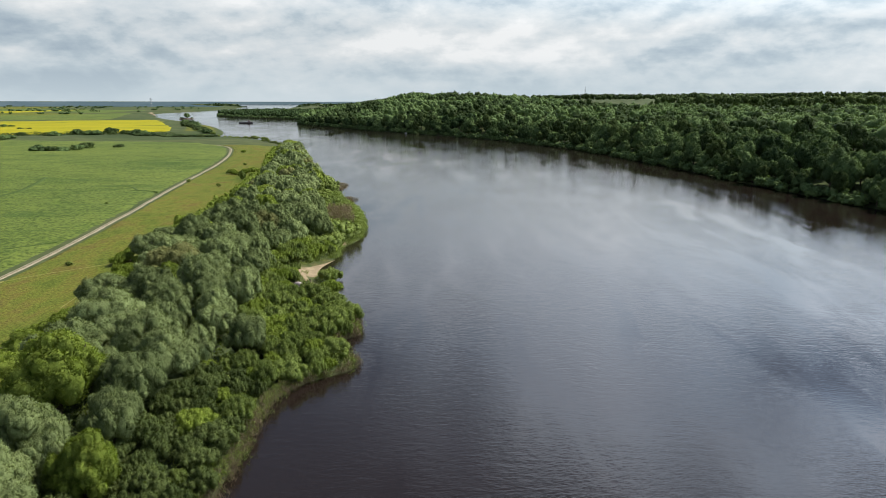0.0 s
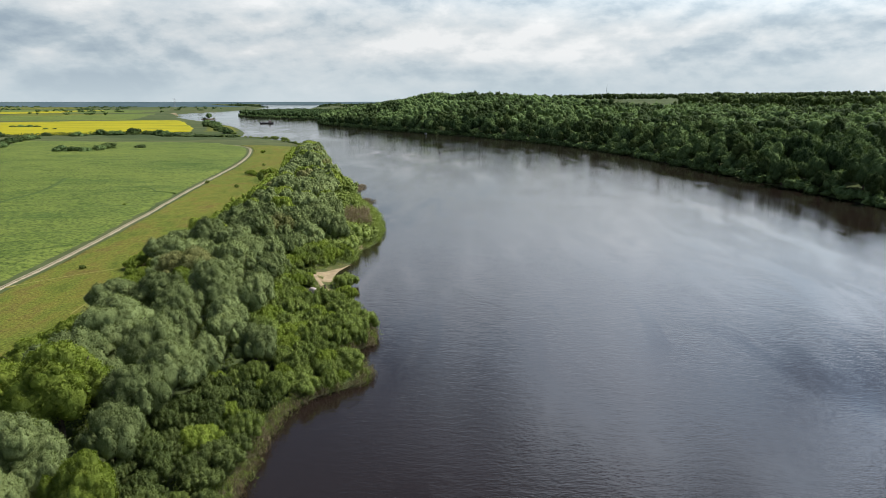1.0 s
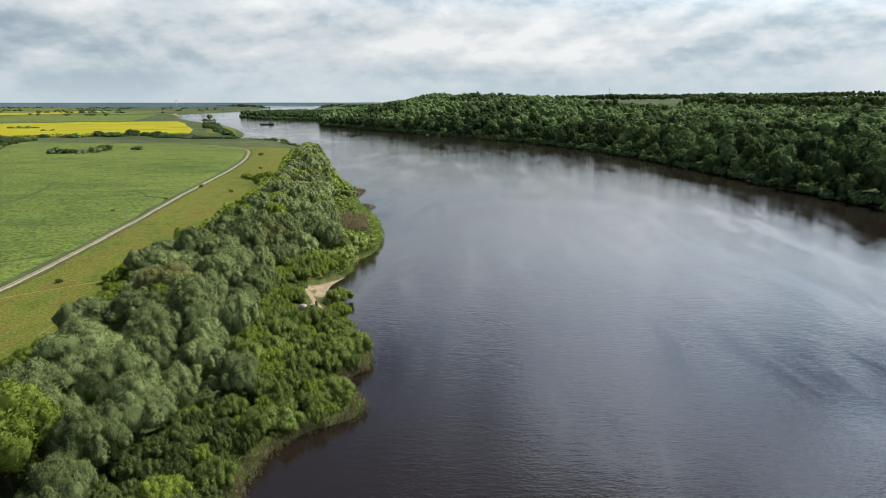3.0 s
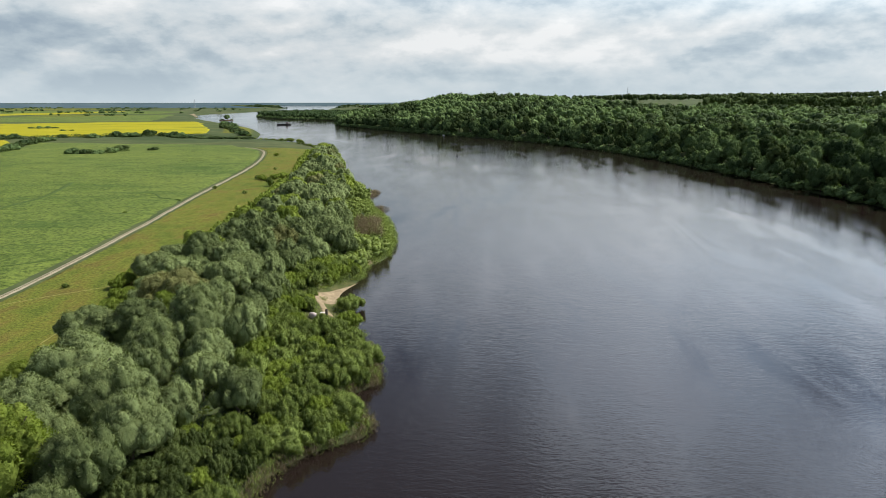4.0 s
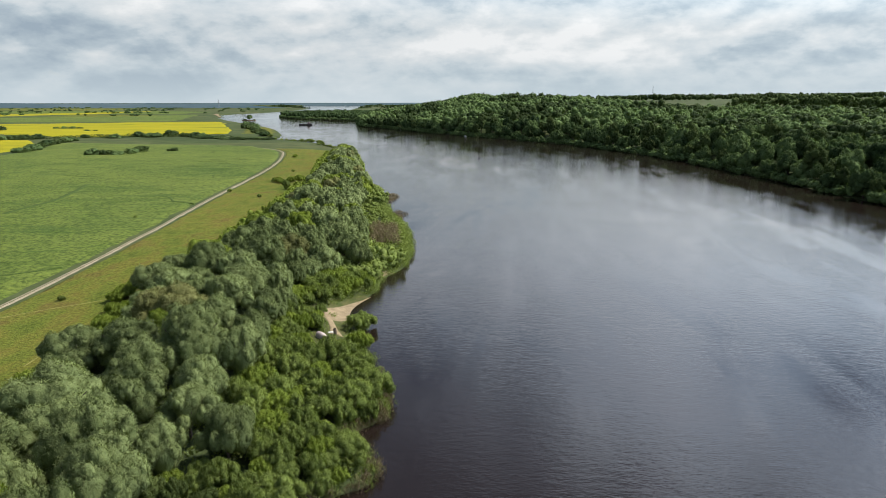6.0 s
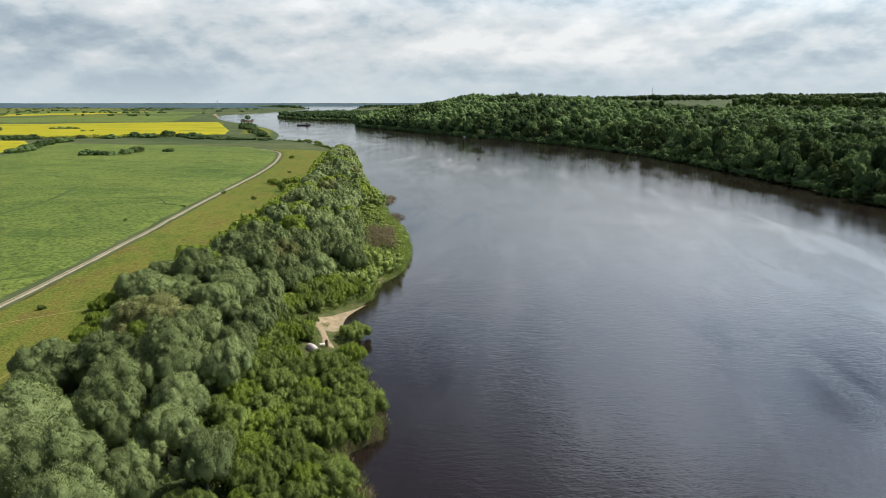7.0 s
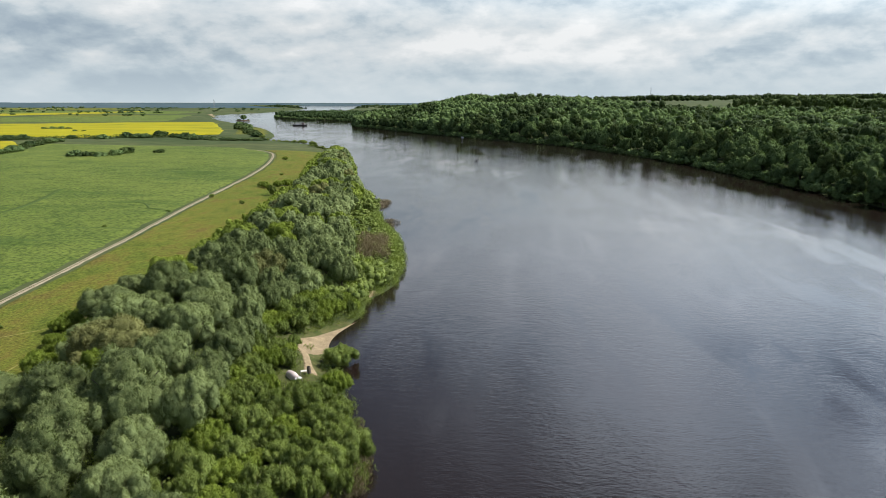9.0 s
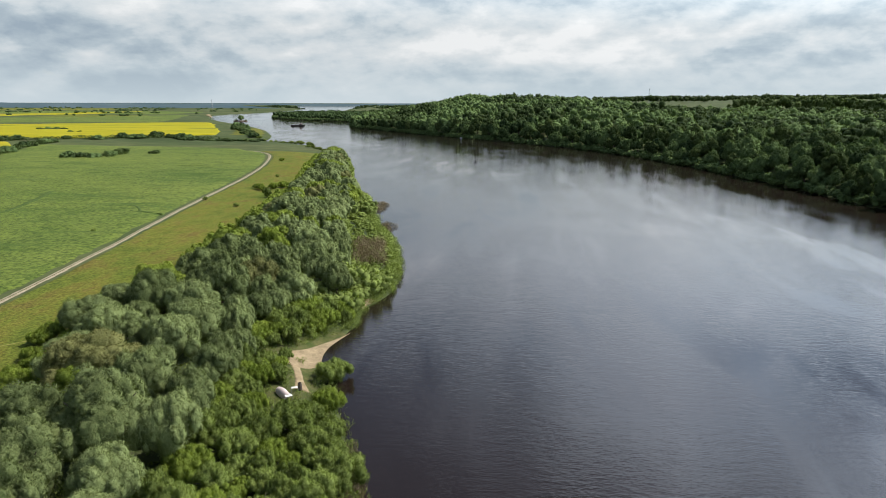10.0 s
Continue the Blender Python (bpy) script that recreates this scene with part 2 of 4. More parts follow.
def mat_leaf(name, dark, light, spread=0.25, soft=0.15, clump=0.45, grain=4.5, sheen=0.04):
    m, t = material(name)
    g = nd(t, "ShaderNodeNewGeometry")
    o = nd(t, "ShaderNodeObjectInfo")
    n = noise_n(t, clump, 3, 0.6, vec=place(t))
    fine = noise_n(t, grain, 4, 0.7, vec=place(t, 1, 1, 0.6))
    k = math_n(t, "ADD", math_n(t, "MULTIPLY", g.outputs["Random Per Island"], 0.16), math_n(t, "MULTIPLY", o.outputs["Random"], spread))
    k = math_n(t, "ADD", k, math_n(t, "MULTIPLY", n.outputs[0], 0.58 - spread * 0.4))
    k = math_n(t, "ADD", k, math_n(t, "MULTIPLY", fine.outputs[0], 0.30))
    r = ramp(t, [(0.28, dark), (0.80, light)])
    t.links.new(math_n(t, "SUBTRACT", k, 0.02), r.inputs[0])
    p = surface(t, r.outputs[0], 0.75, fine.outputs[0], 1.1 / grain, 0.9, sheen)
    tr = nd(t, "ShaderNodeBsdfTranslucent")
    t.links.new(mixc(t, 1.0, r.outputs[0], (1.1, 1.25, 0.55), "MULTIPLY"), tr.inputs[0])
    mx = nd(t, "ShaderNodeMixShader", ins={0: soft})
    t.links.new(p.outputs[0], mx.inputs[1])
    t.links.new(tr.outputs[0], mx.inputs[2])
    finish(t, mx.outputs[0])
    return m


def mat_plain(name, lo, hi, rough=0.7, scale=3.0, metal=0.0):
    m, t = material(name)
    a = noise_n(t, scale, 5, 0.6, vec=place(t))
    r = ramp(t, [(0.3, lo), (0.7, hi)])
    t.links.new(a.outputs[0], r.inputs[0])
    finish(t, surface(t, r.outputs[0], rough, a.outputs[0], 0.02, 0.4, 0.3, metal).outputs[0])
    return m


MEADOW, CROP, RAPE, WATER = mat_meadow(), mat_crop(), mat_rape(), mat_water()
TRACK = mat_earth("dirt_track", (0.22, 0.18, 0.12), (0.36, 0.30, 0.21))
SAND = mat_earth("river_sand", (0.20, 0.15, 0.085), (0.35, 0.265, 0.16))
GRASS = mat_grass()
FURROW_SHADE = mat_earth("lodged_stalks_and_shade", (0.035, 0.062, 0.014), (0.085, 0.120, 0.026), 1.2)
TRODDEN = mat_earth("trodden_grass", (0.038, 0.060, 0.013), (0.115, 0.105, 0.040), 0.7)
STRAW = mat_earth("trodden_straw", (0.13, 0.125, 0.03), (0.27, 0.24, 0.08), 0.6)
SOIL = mat_earth("bare_soil", (0.10, 0.07, 0.045), (0.17, 0.12, 0.08))
WILLOW = mat_leaf("willow_leaves", (0.052, 0.071, 0.021), (0.260, 0.308, 0.118), sheen=0.08)
OLIVE = mat_leaf("olive_willow_leaves", (0.072, 0.078, 0.022), (0.269, 0.266, 0.095), sheen=0.10)
BRIGHT = mat_leaf("bright_leaves", (0.095, 0.132, 0.018), (0.290, 0.350, 0.066), soft=0.3)
# leaves of the nearest bushes, darkened to put shade into the colour
SHADED = mat_leaf("shade_darkened_leaves", (0.033, 0.050, 0.014), (0.143, 0.174, 0.054), soft=0.22)
SHRUB = mat_leaf("osier_leaves", (0.068, 0.094, 0.022), (0.272, 0.326, 0.090), soft=0.28)
WOOD = mat_leaf("forest_leaves", (0.018, 0.037, 0.015), (0.132, 0.188, 0.066), 0.55, 0.15, 0.11, 1.6)
DARKWOOD = mat_leaf("dark_forest_leaves", (0.021, 0.039, 0.014), (0.095, 0.128, 0.041), 0.4, 0.15, 0.11, 1.6)
REED = mat_leaf("dry_reed", (0.10, 0.078, 0.045), (0.25, 0.19, 0.12))
BARK = mat_plain("bark", (0.05, 0.038, 0.028), (0.13, 0.10, 0.075), 0.9, 4)
HULL = mat_plain("rusty_hull", (0.018, 0.018, 0.020), (0.045, 0.038, 0.036), 0.6, 0.8)
CABIN = mat_plain("cabin_paint", (0.14, 0.10, 0.09), (0.24, 0.18, 0.16), 0.5, 1.0)
CANVAS = mat_plain("tent_canvas", (0.44, 0.34, 0.31), (0.58, 0.47, 0.43), 0.8, 2.0)
STEEL = mat_plain("galvanised_steel", (0.22, 0.23, 0.24), (0.32, 0.33, 0.34), 0.5, 2.0, 0.6)
GLASS = mat_plain("dark_window", (0.02, 0.025, 0.03), (0.04, 0.045, 0.05), 0.1, 2.0)

# ---- the plan: the river's two banks, from behind the camera to the horizon ----
LEFT_BANK = [(-34, -400), (-28, 0), (-22, 35), (-20, 54), (-20, 62), (-20, 73), (-18, 76), (-15.5, 79), (-12, 81), (-10.5, 83.5),
             (-12, 86), (-16, 91), (-13, 94), (-12, 96), (-13, 102), (-15, 107), (-17, 113), (-18.6, 117.8), (-20.6, 122), (-22.8, 126), (-24.8, 131),
             (-25.2, 136), (-24, 140.5), (-22.5, 144.5), (-22.1, 149), (-22.9, 155), (-20.9, 160), (-19.4, 164), (-18.8, 178), (-20.5, 188), (-23, 202), (-28, 220), (-33.5, 233),
             (-36, 246), (-39, 260), (-48, 288), (-53, 298), (-62, 335), (-73, 385), (-90, 450), (-103, 478), (-148, 569), (-179, 589),
             (-194, 604), (-238, 603), (-240, 611), (-203, 622), (-206, 640), (-221, 696), (-287, 852), (-400, 1025), (-500, 1187), (-633, 1510), (-600, 1623), (-583, 1825),
             (-649, 2298), (-800, 2700), (-1000, 3300), (-1150, 4950)]
RIGHT_BANK = [(178, -400), (170, 50), (158, 150), (148, 209), (139, 248), (130, 307), (123, 358), (110, 425), (96, 476), (66, 549),
              (31, 600), (-11, 655), (-73, 735), (-136, 837), (-178, 890), (-199, 960), (-196, 1040), (-224, 1108), (-256, 1135), (-315, 1162),
              (-375, 1224), (-444, 1332), (-420, 1420), (-400, 1700), (-480, 2200), (-560, 2800), (-720, 3700), (-850, 4950)]


def subdivide(line, n=2):
    """Rounds a polyline off by Chaikin's corner cutting."""
    p = np.array(line, float)
    for _ in range(n):
        q = np.empty((2 * len(p) - 2, 2))
        q[0::2] = p[:-1] * 0.75 + p[1:] * 0.25
        q[1::2] = p[:-1] * 0.25 + p[1:] * 0.75
        p = np.vstack([p[:1], q, p[-1:]])
    return p


LB, RB = subdivide(LEFT_BANK), subdivide(RIGHT_BANK)


def dist_to(line, x, y):
    """Distance from points to a polyline."""
    d = np.full(x.shape, 1e9)
    for (ax, ay), (bx, by) in zip(line[:-1], line[1:]):
        vx, vy = bx - ax, by - ay
        k = np.clip(((x - ax) * vx + (y - ay) * vy) / (vx * vx + vy * vy + 1e-9), 0, 1)
        d = np.minimum(d, np.hypot(x - ax - k * vx, y - ay - k * vy))
    return d


def inside(poly, x, y):
    r = np.zeros(x.shape, bool)
    n = len(poly)
    for i in range(n):
        ax, ay = poly[i]
        bx, by = poly[(i + 1) % n]
        if ay == by:
            continue
        c = ((ay > y) != (by > y)) & (x < (bx - ax) * (y - ay) / (by - ay) + ax)
        r ^= c
    return r


def ease(v):
    v = np.clip(v, 0, 1)
    return v * v * (3 - 2 * v)


RIVER = np.vstack([LB, RB[::-1]])
LEFT_LAND = np.vstack([LB, [(-9000, 4950), (-9000, -400)]])


def bumps(x, y):
    return (np.sin(x * 0.031 + 1.3) * np.sin(y * 0.027 + 0.4) * 0.5 + np.sin(x * 0.083 + y * 0.041) * 0.25 + np.sin(x * 0.21 - y * 0.17) * 0.1)


def land(x, y):
    """Height of the ground at plan points (arrays)."""
    x, y = np.asarray(x, float), np.asarray(y, float)
    dl, dr = dist_to(LB, x, y), dist_to(RB, x, y)
    wet = inside(RIVER, x, y)
    left = inside(LEFT_LAND, x, y)
    far = np.hypot(x, y)
    hl = 1.3 * ease(dl / 5) + 1.3 * ease((dl - 4) / 30) + 0.35 * bumps(x, y) * ease(dl / 25) - 2.5 * ease((far - 2600) / 2200)
    up = 3.0 * ease(dr / 12) + 8 * ease((dr - 4) / 75) + 5.0 * ease((dr - 55) / 170) + 0.0062 * np.clip(dr - 200, 0, 2600) + 0.0045 * np.clip(dr - 900, 0, 1800)
    rise = np.clip((x + 235) / 200, 0.0, 1) ** 0.8 * (1 + 0.95 * ease((y - 470) / 280) * ease((1500 - y) / 400) * ease((430 - dr) / 200) * ease((235 - x) / 210))
    low = 1.2 * ease(dr / 5) + 1.0 * ease(dr / 40)
    rolling = bumps(x * 0.5, y * 0.5) * 2.0 * ease(dr / 80)
    hr = np.maximum(low, (up + rolling) * rise)
    h = np.where(left, hl, hr)
    return np.where(wet, -np.minimum(2.5, 0.22 * np.minimum(dl, dr)), h)


def near_land():
    """Heights of the ground on a fine plan grid, to stand things on."""
    xs, ys = np.arange(-600, 620, 2.0), np.arange(20, 1500, 2.0)
    X, Y = np.meshgrid(xs, ys)
    return xs, ys, land(X.ravel(), Y.ravel()).reshape(X.shape)


HX, HY, HZ = near_land()


def height(x, y):
    i, j = (y - HY[0]) / 2.0, (x - HX[0]) / 2.0
    if not (0 <= i < len(HY) - 1 and 0 <= j < len(HX) - 1):
        return float(land(np.array([x]), np.array([y]))[0])
    a, b = int(i), int(j)
    u, v = i - a, j - b
    return float((HZ[a, b] * (1 - v) + HZ[a, b + 1] * v) * (1 - u) + (HZ[a + 1, b] * (1 - v) + HZ[a + 1, b + 1] * v) * u)


def mesh_of(name, verts, faces, mat, smooth=True, normals=None):
    me = bpy.data.meshes.new(name)
    me.from_pydata([tuple(v) for v in verts], [], faces)
    me.materials.append(mat)
    if smooth:
        me.polygons.foreach_set("use_smooth", [True] * len(me.polygons))
    me.update()
    if normals is not None:
        n = np.array(normals, float)
        n /= np.linalg.norm(n, axis=1)[:, None] + 1e-9
        me.normals_split_custom_set_from_vertices(n.tolist())
    return me


def grid_faces(nu, nv):
    i = np.arange((nu - 1) * (nv - 1))
    r, c = i // (nu - 1), i % (nu - 1)
    a = r * nu + c
    return np.stack([a, a + 1, a + nu + 1, a + nu], 1).tolist()


def sheet(name, xs, ys, fn, mat):
    X, Y = np.meshgrid(xs, ys)
    Z = fn(X.ravel(), Y.ravel())
    return mesh_of(name, np.stack([X.ravel(), Y.ravel(), Z], 1).tolist(), grid_faces(len(xs), len(ys)), mat)


def steps(*spans):
    """Coordinates from (start, end, step) spans."""
    return np.unique(np.concatenate([np.arange(a, b, s) for a, b, s in spans] + [np.array([spans[-1][1]])]))


GX = steps((-6000, -1500, 250), (-1500, -500, 40), (-500, -110, 10), (-110, -60, 2.5), (-60, -8, 0.9), (-8, 60, 8), (60, 160, 3), (160, 400, 10), (400, 1500, 60), (1500, 6000, 300))
GY = steps((-400, 30, 20), (30, 70, 2.5), (70, 250, 1.0), (250, 520, 3.5), (520, 1300, 9), (1300, 2600, 40), (2600, 4990, 170))
tagged(new("ground", sheet("ground", GX, GY, land, GRASS)), "rough green grassland of the river valley", "ground", kind="structure")
tagged(new("water", sheet("water", steps((-6000, 6000, 1500)), steps((-400, 4990, 500)), lambda x, y: x * 0, WATER)),
       "dark brown river water with fine ripples and cloud reflections", "river", kind="structure")


def along(line, n):
    p = np.array(line, float)
    s = np.concatenate([[0], np.cumsum(np.hypot(*np.diff(p, axis=0).T))])
    k = np.linspace(0, s[-1], n)
    return np.stack([np.interp(k, s, p[:, 0]), np.interp(k, s, p[:, 1])], 1)


def patch(name, near, far, nu, nv, lift, mat, label, category, ragged=0.0, crown=0.0):
    """A sheet ruled between two plan lines, lifted over the ground, with its edges turned down."""
    a, b = along(near, nu), along(far, nu)
    vs = np.linspace(0, 1, nv)
    P = a[None] * (1 - vs)[:, None, None] + b[None] * vs[:, None, None]
    if ragged:
        rs = np.random.RandomState(len(name) + nu)
        for e in (0, -1):
            P[e] += rs.normal(0, ragged, P[e].shape)
    X, Y = P[..., 0].ravel(), P[..., 1].ravel()
    Z = land(X, Y) + lift
    edge = np.zeros((nv, nu), bool)
    edge[0], edge[-1], edge[:, 0], edge[:, -1] = True, True, True, True
    Z = np.where(edge.ravel(), Z - lift - 0.15, Z)
    return tagged(new(name, mesh_of(name, np.stack([X, Y, Z], 1).tolist(), grid_faces(nu, nv), mat)), label, category, kind="structure")


# track along the field, and the field left of it
TRACK_LINE = subdivide([(-70, -60), (-76, 40), (-80, 100), (-81.7, 116), (-82.8, 131), (-84.2, 146), (-86, 160), (-88, 175), (-90, 191), (-95, 220.5), (-100.3, 255), (-106.4, 301),
                        (-110.8, 334), (-119, 378), (-130.5, 421), (-139, 446), (-149, 463), (-166, 478), (-195, 486)])


def offset(line, d):
    p = np.array(line, float)
    t = np.gradient(p, axis=0)
    t /= np.hypot(*t.T)[:, None]
    return p + np.stack([t[:, 1], -t[:, 0]], 1) * d


patch("crop_field", [(-330, -60), (-300, 200), (-302, 400), (-307, 430), (-322, 470), (-345, 520)],
      offset(TRACK_LINE, -1.7)[:-6].tolist() + [(-172, 486), (-195, 494)], 150, 70, 0.45, CROP, "green cereal field with lodged streaks beside the track", "field", 0.4)
patch("dirt_track", offset(TRACK_LINE, -0.9), offset(TRACK_LINE, 0.9), 260, 7, 0.07, TRACK, "pale sandy two-rut farm track between field and meadow", "track", 0.25)
patch("track_grass", offset(TRACK_LINE, -0.17), offset(TRACK_LINE, 0.17), 420, 4, 0.12, TRODDEN, "low worn grass strip between the wheel ruts", "grass", 0.12)
patch("meadow", offset(TRACK_LINE, 1.6)[:-8].tolist() + [(-146, 470)], [(-50, -60), (-50, 40), (-52, 88), (-57, 135), (-58, 175), (-62, 205), (-68, 245), (-76, 300), (-98, 430), (-108, 472)], 170, 50, 0.16, MEADOW,
      "yellow-green meadow with reddish sorrel between track and willows", "meadow", 0.5)
patch("rape_field", [(-760, 650), (-495, 640), (-433, 609), (-373, 594), (-331, 614), (-263, 658)],
      [(-760, 830), (-662, 867), (-554, 913), (-479, 960), (-400, 964), (-289, 727)], 90, 40, 0.9, RAPE, "bright yellow flowering rapeseed field on the plain", "field", 1.5)
patch("rape_field", [(-470, 430), (-400, 425), (-318, 418), (-322, 467)], [(-470, 545), (-430, 545), (-400, 540), (-381, 538)], 30, 20, 0.8, RAPE,
      "small yellow rapeseed field behind a hedge", "field", 1.0)
patch("rape_field", [(-1500, 1180), (-966, 1240), (-882, 1485)], [(-1500, 1420), (-1040, 1420), (-911, 1745)], 40, 20, 0.9, RAPE,
      "far yellow rapeseed strip on the plain", "field", 4.0)
patch("pasture", [(-1000, 960), (-700, 940), (-480, 990)], [(-1000, 1130), (-760, 1250), (-640, 1420)], 30, 12, 0.35, CROP, "dull green pasture beyond the rapeseed", "field", 3.0)
for near, far, mat, words in (
        ([(-560, 1120), (-700, 1180), (-860, 1200)], [(-620, 1300), (-760, 1380), (-900, 1420)], MEADOW, "straw-coloured fallow strip"),
        ([(-700, 1420), (-900, 1480), (-1300, 1480)], [(-720, 1700), (-950, 1800), (-1400, 1800)], CROP, "pale green far field"),
        ([(-1100, 1850), (-1500, 1850), (-2000, 1800)], [(-1150, 2200), (-1600, 2250), (-2100, 2200)], MEADOW, "far fallow strip"),
        ([(-250, 660), (-270, 720), (-300, 800)], [(-225, 680), (-250, 750), (-285, 830)], MEADOW, "brownish grass slope on the headland")):
    patch("far_field", near, far, 24, 14, 0.3, mat, words + " on the river plain", "field", 2.0)
patch("plateau_field", [(90, 1250), (300, 1150), (520, 1100), (700, 1050)], [(60, 2300), (400, 2500), (800, 2500), (1200, 2300)], 40, 40, 0.5, GRASS,
      "pale green field on the plateau behind the wood", "field", 4.0)
patch("landing_ground", [(-37, 119), (-36, 128), (-33.4, 133), (-28.6, 138), (-24.5, 144.5)], [(-27, 111.5), (-20.6, 119.5), (-23.8, 128), (-25, 136), (-22.9, 143)], 60, 30, 0.03, TRODDEN,
      "patchy trodden grass and sandy soil round the landing place", "ground", 0.5)
patch("beach", subdivide([(-32.8, 130.4), (-30, 131.1), (-27.6, 134.2), (-26.2, 137.3), (-23.9, 140.6), (-22.7, 143.2)]), subdivide([(-29.6, 127.8), (-25.8, 126.6), (-23.6, 130), (-23.8, 136), (-22.9, 140), (-21.4, 144.2)]), 70, 18, 0.09, SAND,
      "small pale sandy landing place on the river bank", "beach", 0.16)
patch("beach", [(-25.6, 156.4), (-24.8, 158.4), (-23.2, 160.6)], [(-22.7, 154.8), (-22.4, 157.4), (-20.9, 160.4)], 24, 8, 0.07, SAND, "narrow strip of pale sand under the bushes", "beach", 0.2)


# beaten-down furrows in the cereal, and a dark strip painted for a fold's shade
DARK_STRIPS = [([(-119.5, 247), (-114, 245), (-110, 239), (-107.8, 235.1), (-102.5, 233.5)], 0.9), ([(-112, 236.5), (-105, 233), (-98.5, 231.5)], 0.6),
        # the wide one: shade in a fold of the field, put into the colour
        ([(-146, 205), (-148, 218), (-148, 231), (-154.7, 252.7), (-164, 276)], 1.8), ([(-96, 141), (-91, 144.5), (-88, 149)], 0.6)]
_d = random.Random(19)
for cx, cy, sx, sy, count in ((-148, 377, 13, 15, 11), (-165, 300, 40, 50, 9), (-150, 195, 30, 30, 8), (-215, 325, 18, 8, 3)):
    for _ in range(count):
        x, y, w, lean = cx + _d.uniform(-sx, sx), cy + _d.uniform(-sy, sy), _d.uniform(2.0, 4.5), _d.uniform(-0.5, 0.9)
        DARK_STRIPS.append(([(x - w, y - w * lean), (x, y + _d.uniform(-0.8, 0.8)), (x + w, y + w * lean)], _d.uniform(0.3, 0.75)))
for line, wide in DARK_STRIPS:
    dark_strip = subdivide(line)
    patch("lodged_crop", offset(dark_strip, -wide), offset(dark_strip, wide), 40, 5, 0.50, FURROW_SHADE, "dark strip in the green cereal: beaten-down furrows and painted fold shade", "furrow", wide * 0.35)


# ---- plants ----
def ball(rs, n):
    v = rs.normal(size=(n, 3))
    return v / np.linalg.norm(v, axis=1)[:, None]


ICO = {}


def ico(level):
    if level not in ICO:
        bm = bmesh.new()
        bmesh.ops.create_icosphere(bm, subdivisions=level, radius=1)
        ICO[level] = np.array([v.co[:] for v in bm.verts]), np.array([[v.index for v in f.verts] for f in bm.faces])
        bm.free()
    return ICO[level]


def leaf_cloud(rs, lobes, n, size, slim, droop, shag=1.0):
    """Leaf sprays on the outside of overlapping lobes: (n*4, 3) corners."""
    L = np.array(lobes)
    area = (L[:, 3] * L[:, 4]) ** 1.0
    pick = rs.choice(len(L), n, p=area / area.sum())
    d = ball(rs, n)
    d[:, 2] = np.where(d[:, 2] < -0.7, -d[:, 2], d[:, 2])
    c, r, rz = L[pick, :3], L[pick, 3], L[pick, 4]
    rough = 1 + 0.10 * np.sin(d[:, 0] * 7 + pick) * np.sin(d[:, 1] * 6 + pick * 2) + rs.uniform(-0.12, 0.16, n) * shag
    p = c + d * np.stack([r, r, rz], 1) * rough[:, None]
    # keep what no other lobe swallows
    keep = np.ones(n, bool)
    for i, l in enumerate(L):
        q = (p - l[:3]) / np.array([l[3], l[3], l[4]])
        keep &= ~((np.linalg.norm(q, axis=1) < 0.84) & (pick != i))
    p, d = p[keep], d[keep]
    m = len(p)
    a = d * 0.5 + ball(rs, m) * 0.8 + np.array([0, 0, -droop * 0.45])
    a /= np.linalg.norm(a, axis=1)[:, None] + 1e-9
    nrm = d + ball(rs, m) * 0.5
    nrm -= a * (a * nrm).sum(1)[:, None]
    nrm /= np.linalg.norm(nrm, axis=1)[:, None] + 1e-9
    nrm *= np.where((nrm * d).sum(1) < 0, -1.0, 1.0)[:, None]
    b = np.cross(nrm, a)
    s = size * rs.uniform(0.6, 1.3, m)[:, None]
    bend = nrm * s * 0.18
    V = np.stack([p - a * s * 0.5 - bend, p - b * s * slim * 0.5, p + a * s * 0.5 - bend, p + b * s * slim * 0.5], 1).reshape(-1, 3)
    # the sprays take the light as the billow that they clothe
    soft = d * (1 - 0.38 * shag) + nrm * 0.38 * shag + ball(rs, m) * 0.2
    return V, np.repeat(soft, 4, axis=0)


def billow(rs, l, level, core):
    """One lumpy rounded mass of foliage: vertices, normals, faces."""
    iv, iface = ico(level)
    a, b, c = rs.uniform(0, 6.28, 3)
    lump = 1 + 0.09 * np.sin(iv[:, 0] * 5 + a) * np.sin(iv[:, 1] * 5 + b) + 0.07 * np.sin(iv[:, 2] * 7 + c) + rs.uniform(-0.13, 0.10, len(iv))
    w = iv * (core * lump)[:, None] * np.array([l[3], l[3], l[4]]) + np.array(l[:3])
    return w, iv / np.array([1, 1, l[4] / l[3]]) + rs.normal(0, 0.25, iv.shape), iface


def crown_mesh(name, seed, lobes, n, size, slim, droop, mat, puff=6, level=2, shag=1.0):
    """Leafy billows over rounded masses, clothed and fringed with sprays of leaves."""
    rs = np.random.RandomState(seed)
    small = puffs(rs, lobes, puff) if puff else []
    V, N = leaf_cloud(rs, small + list(lobes), n, size, slim, droop, shag)
    k = len(V) // 4
    F = (np.arange(k)[:, None] * 4 + np.array([[0, 1, 2, 3]])).tolist()
    verts, norms = [V], [N]
    base = len(V)
    for l, lv in [(l, 2) for l in lobes] + [(l, level) for l in small]:
        w, nn, iface = billow(rs, l, lv, 0.95 - 0.11 * shag)
        verts.append(w)
        norms.append(nn)
        F += (iface + base).tolist()
        base += len(w)
    return mesh_of(name, np.vstack(verts).tolist(), F, mat, True, np.vstack(norms))


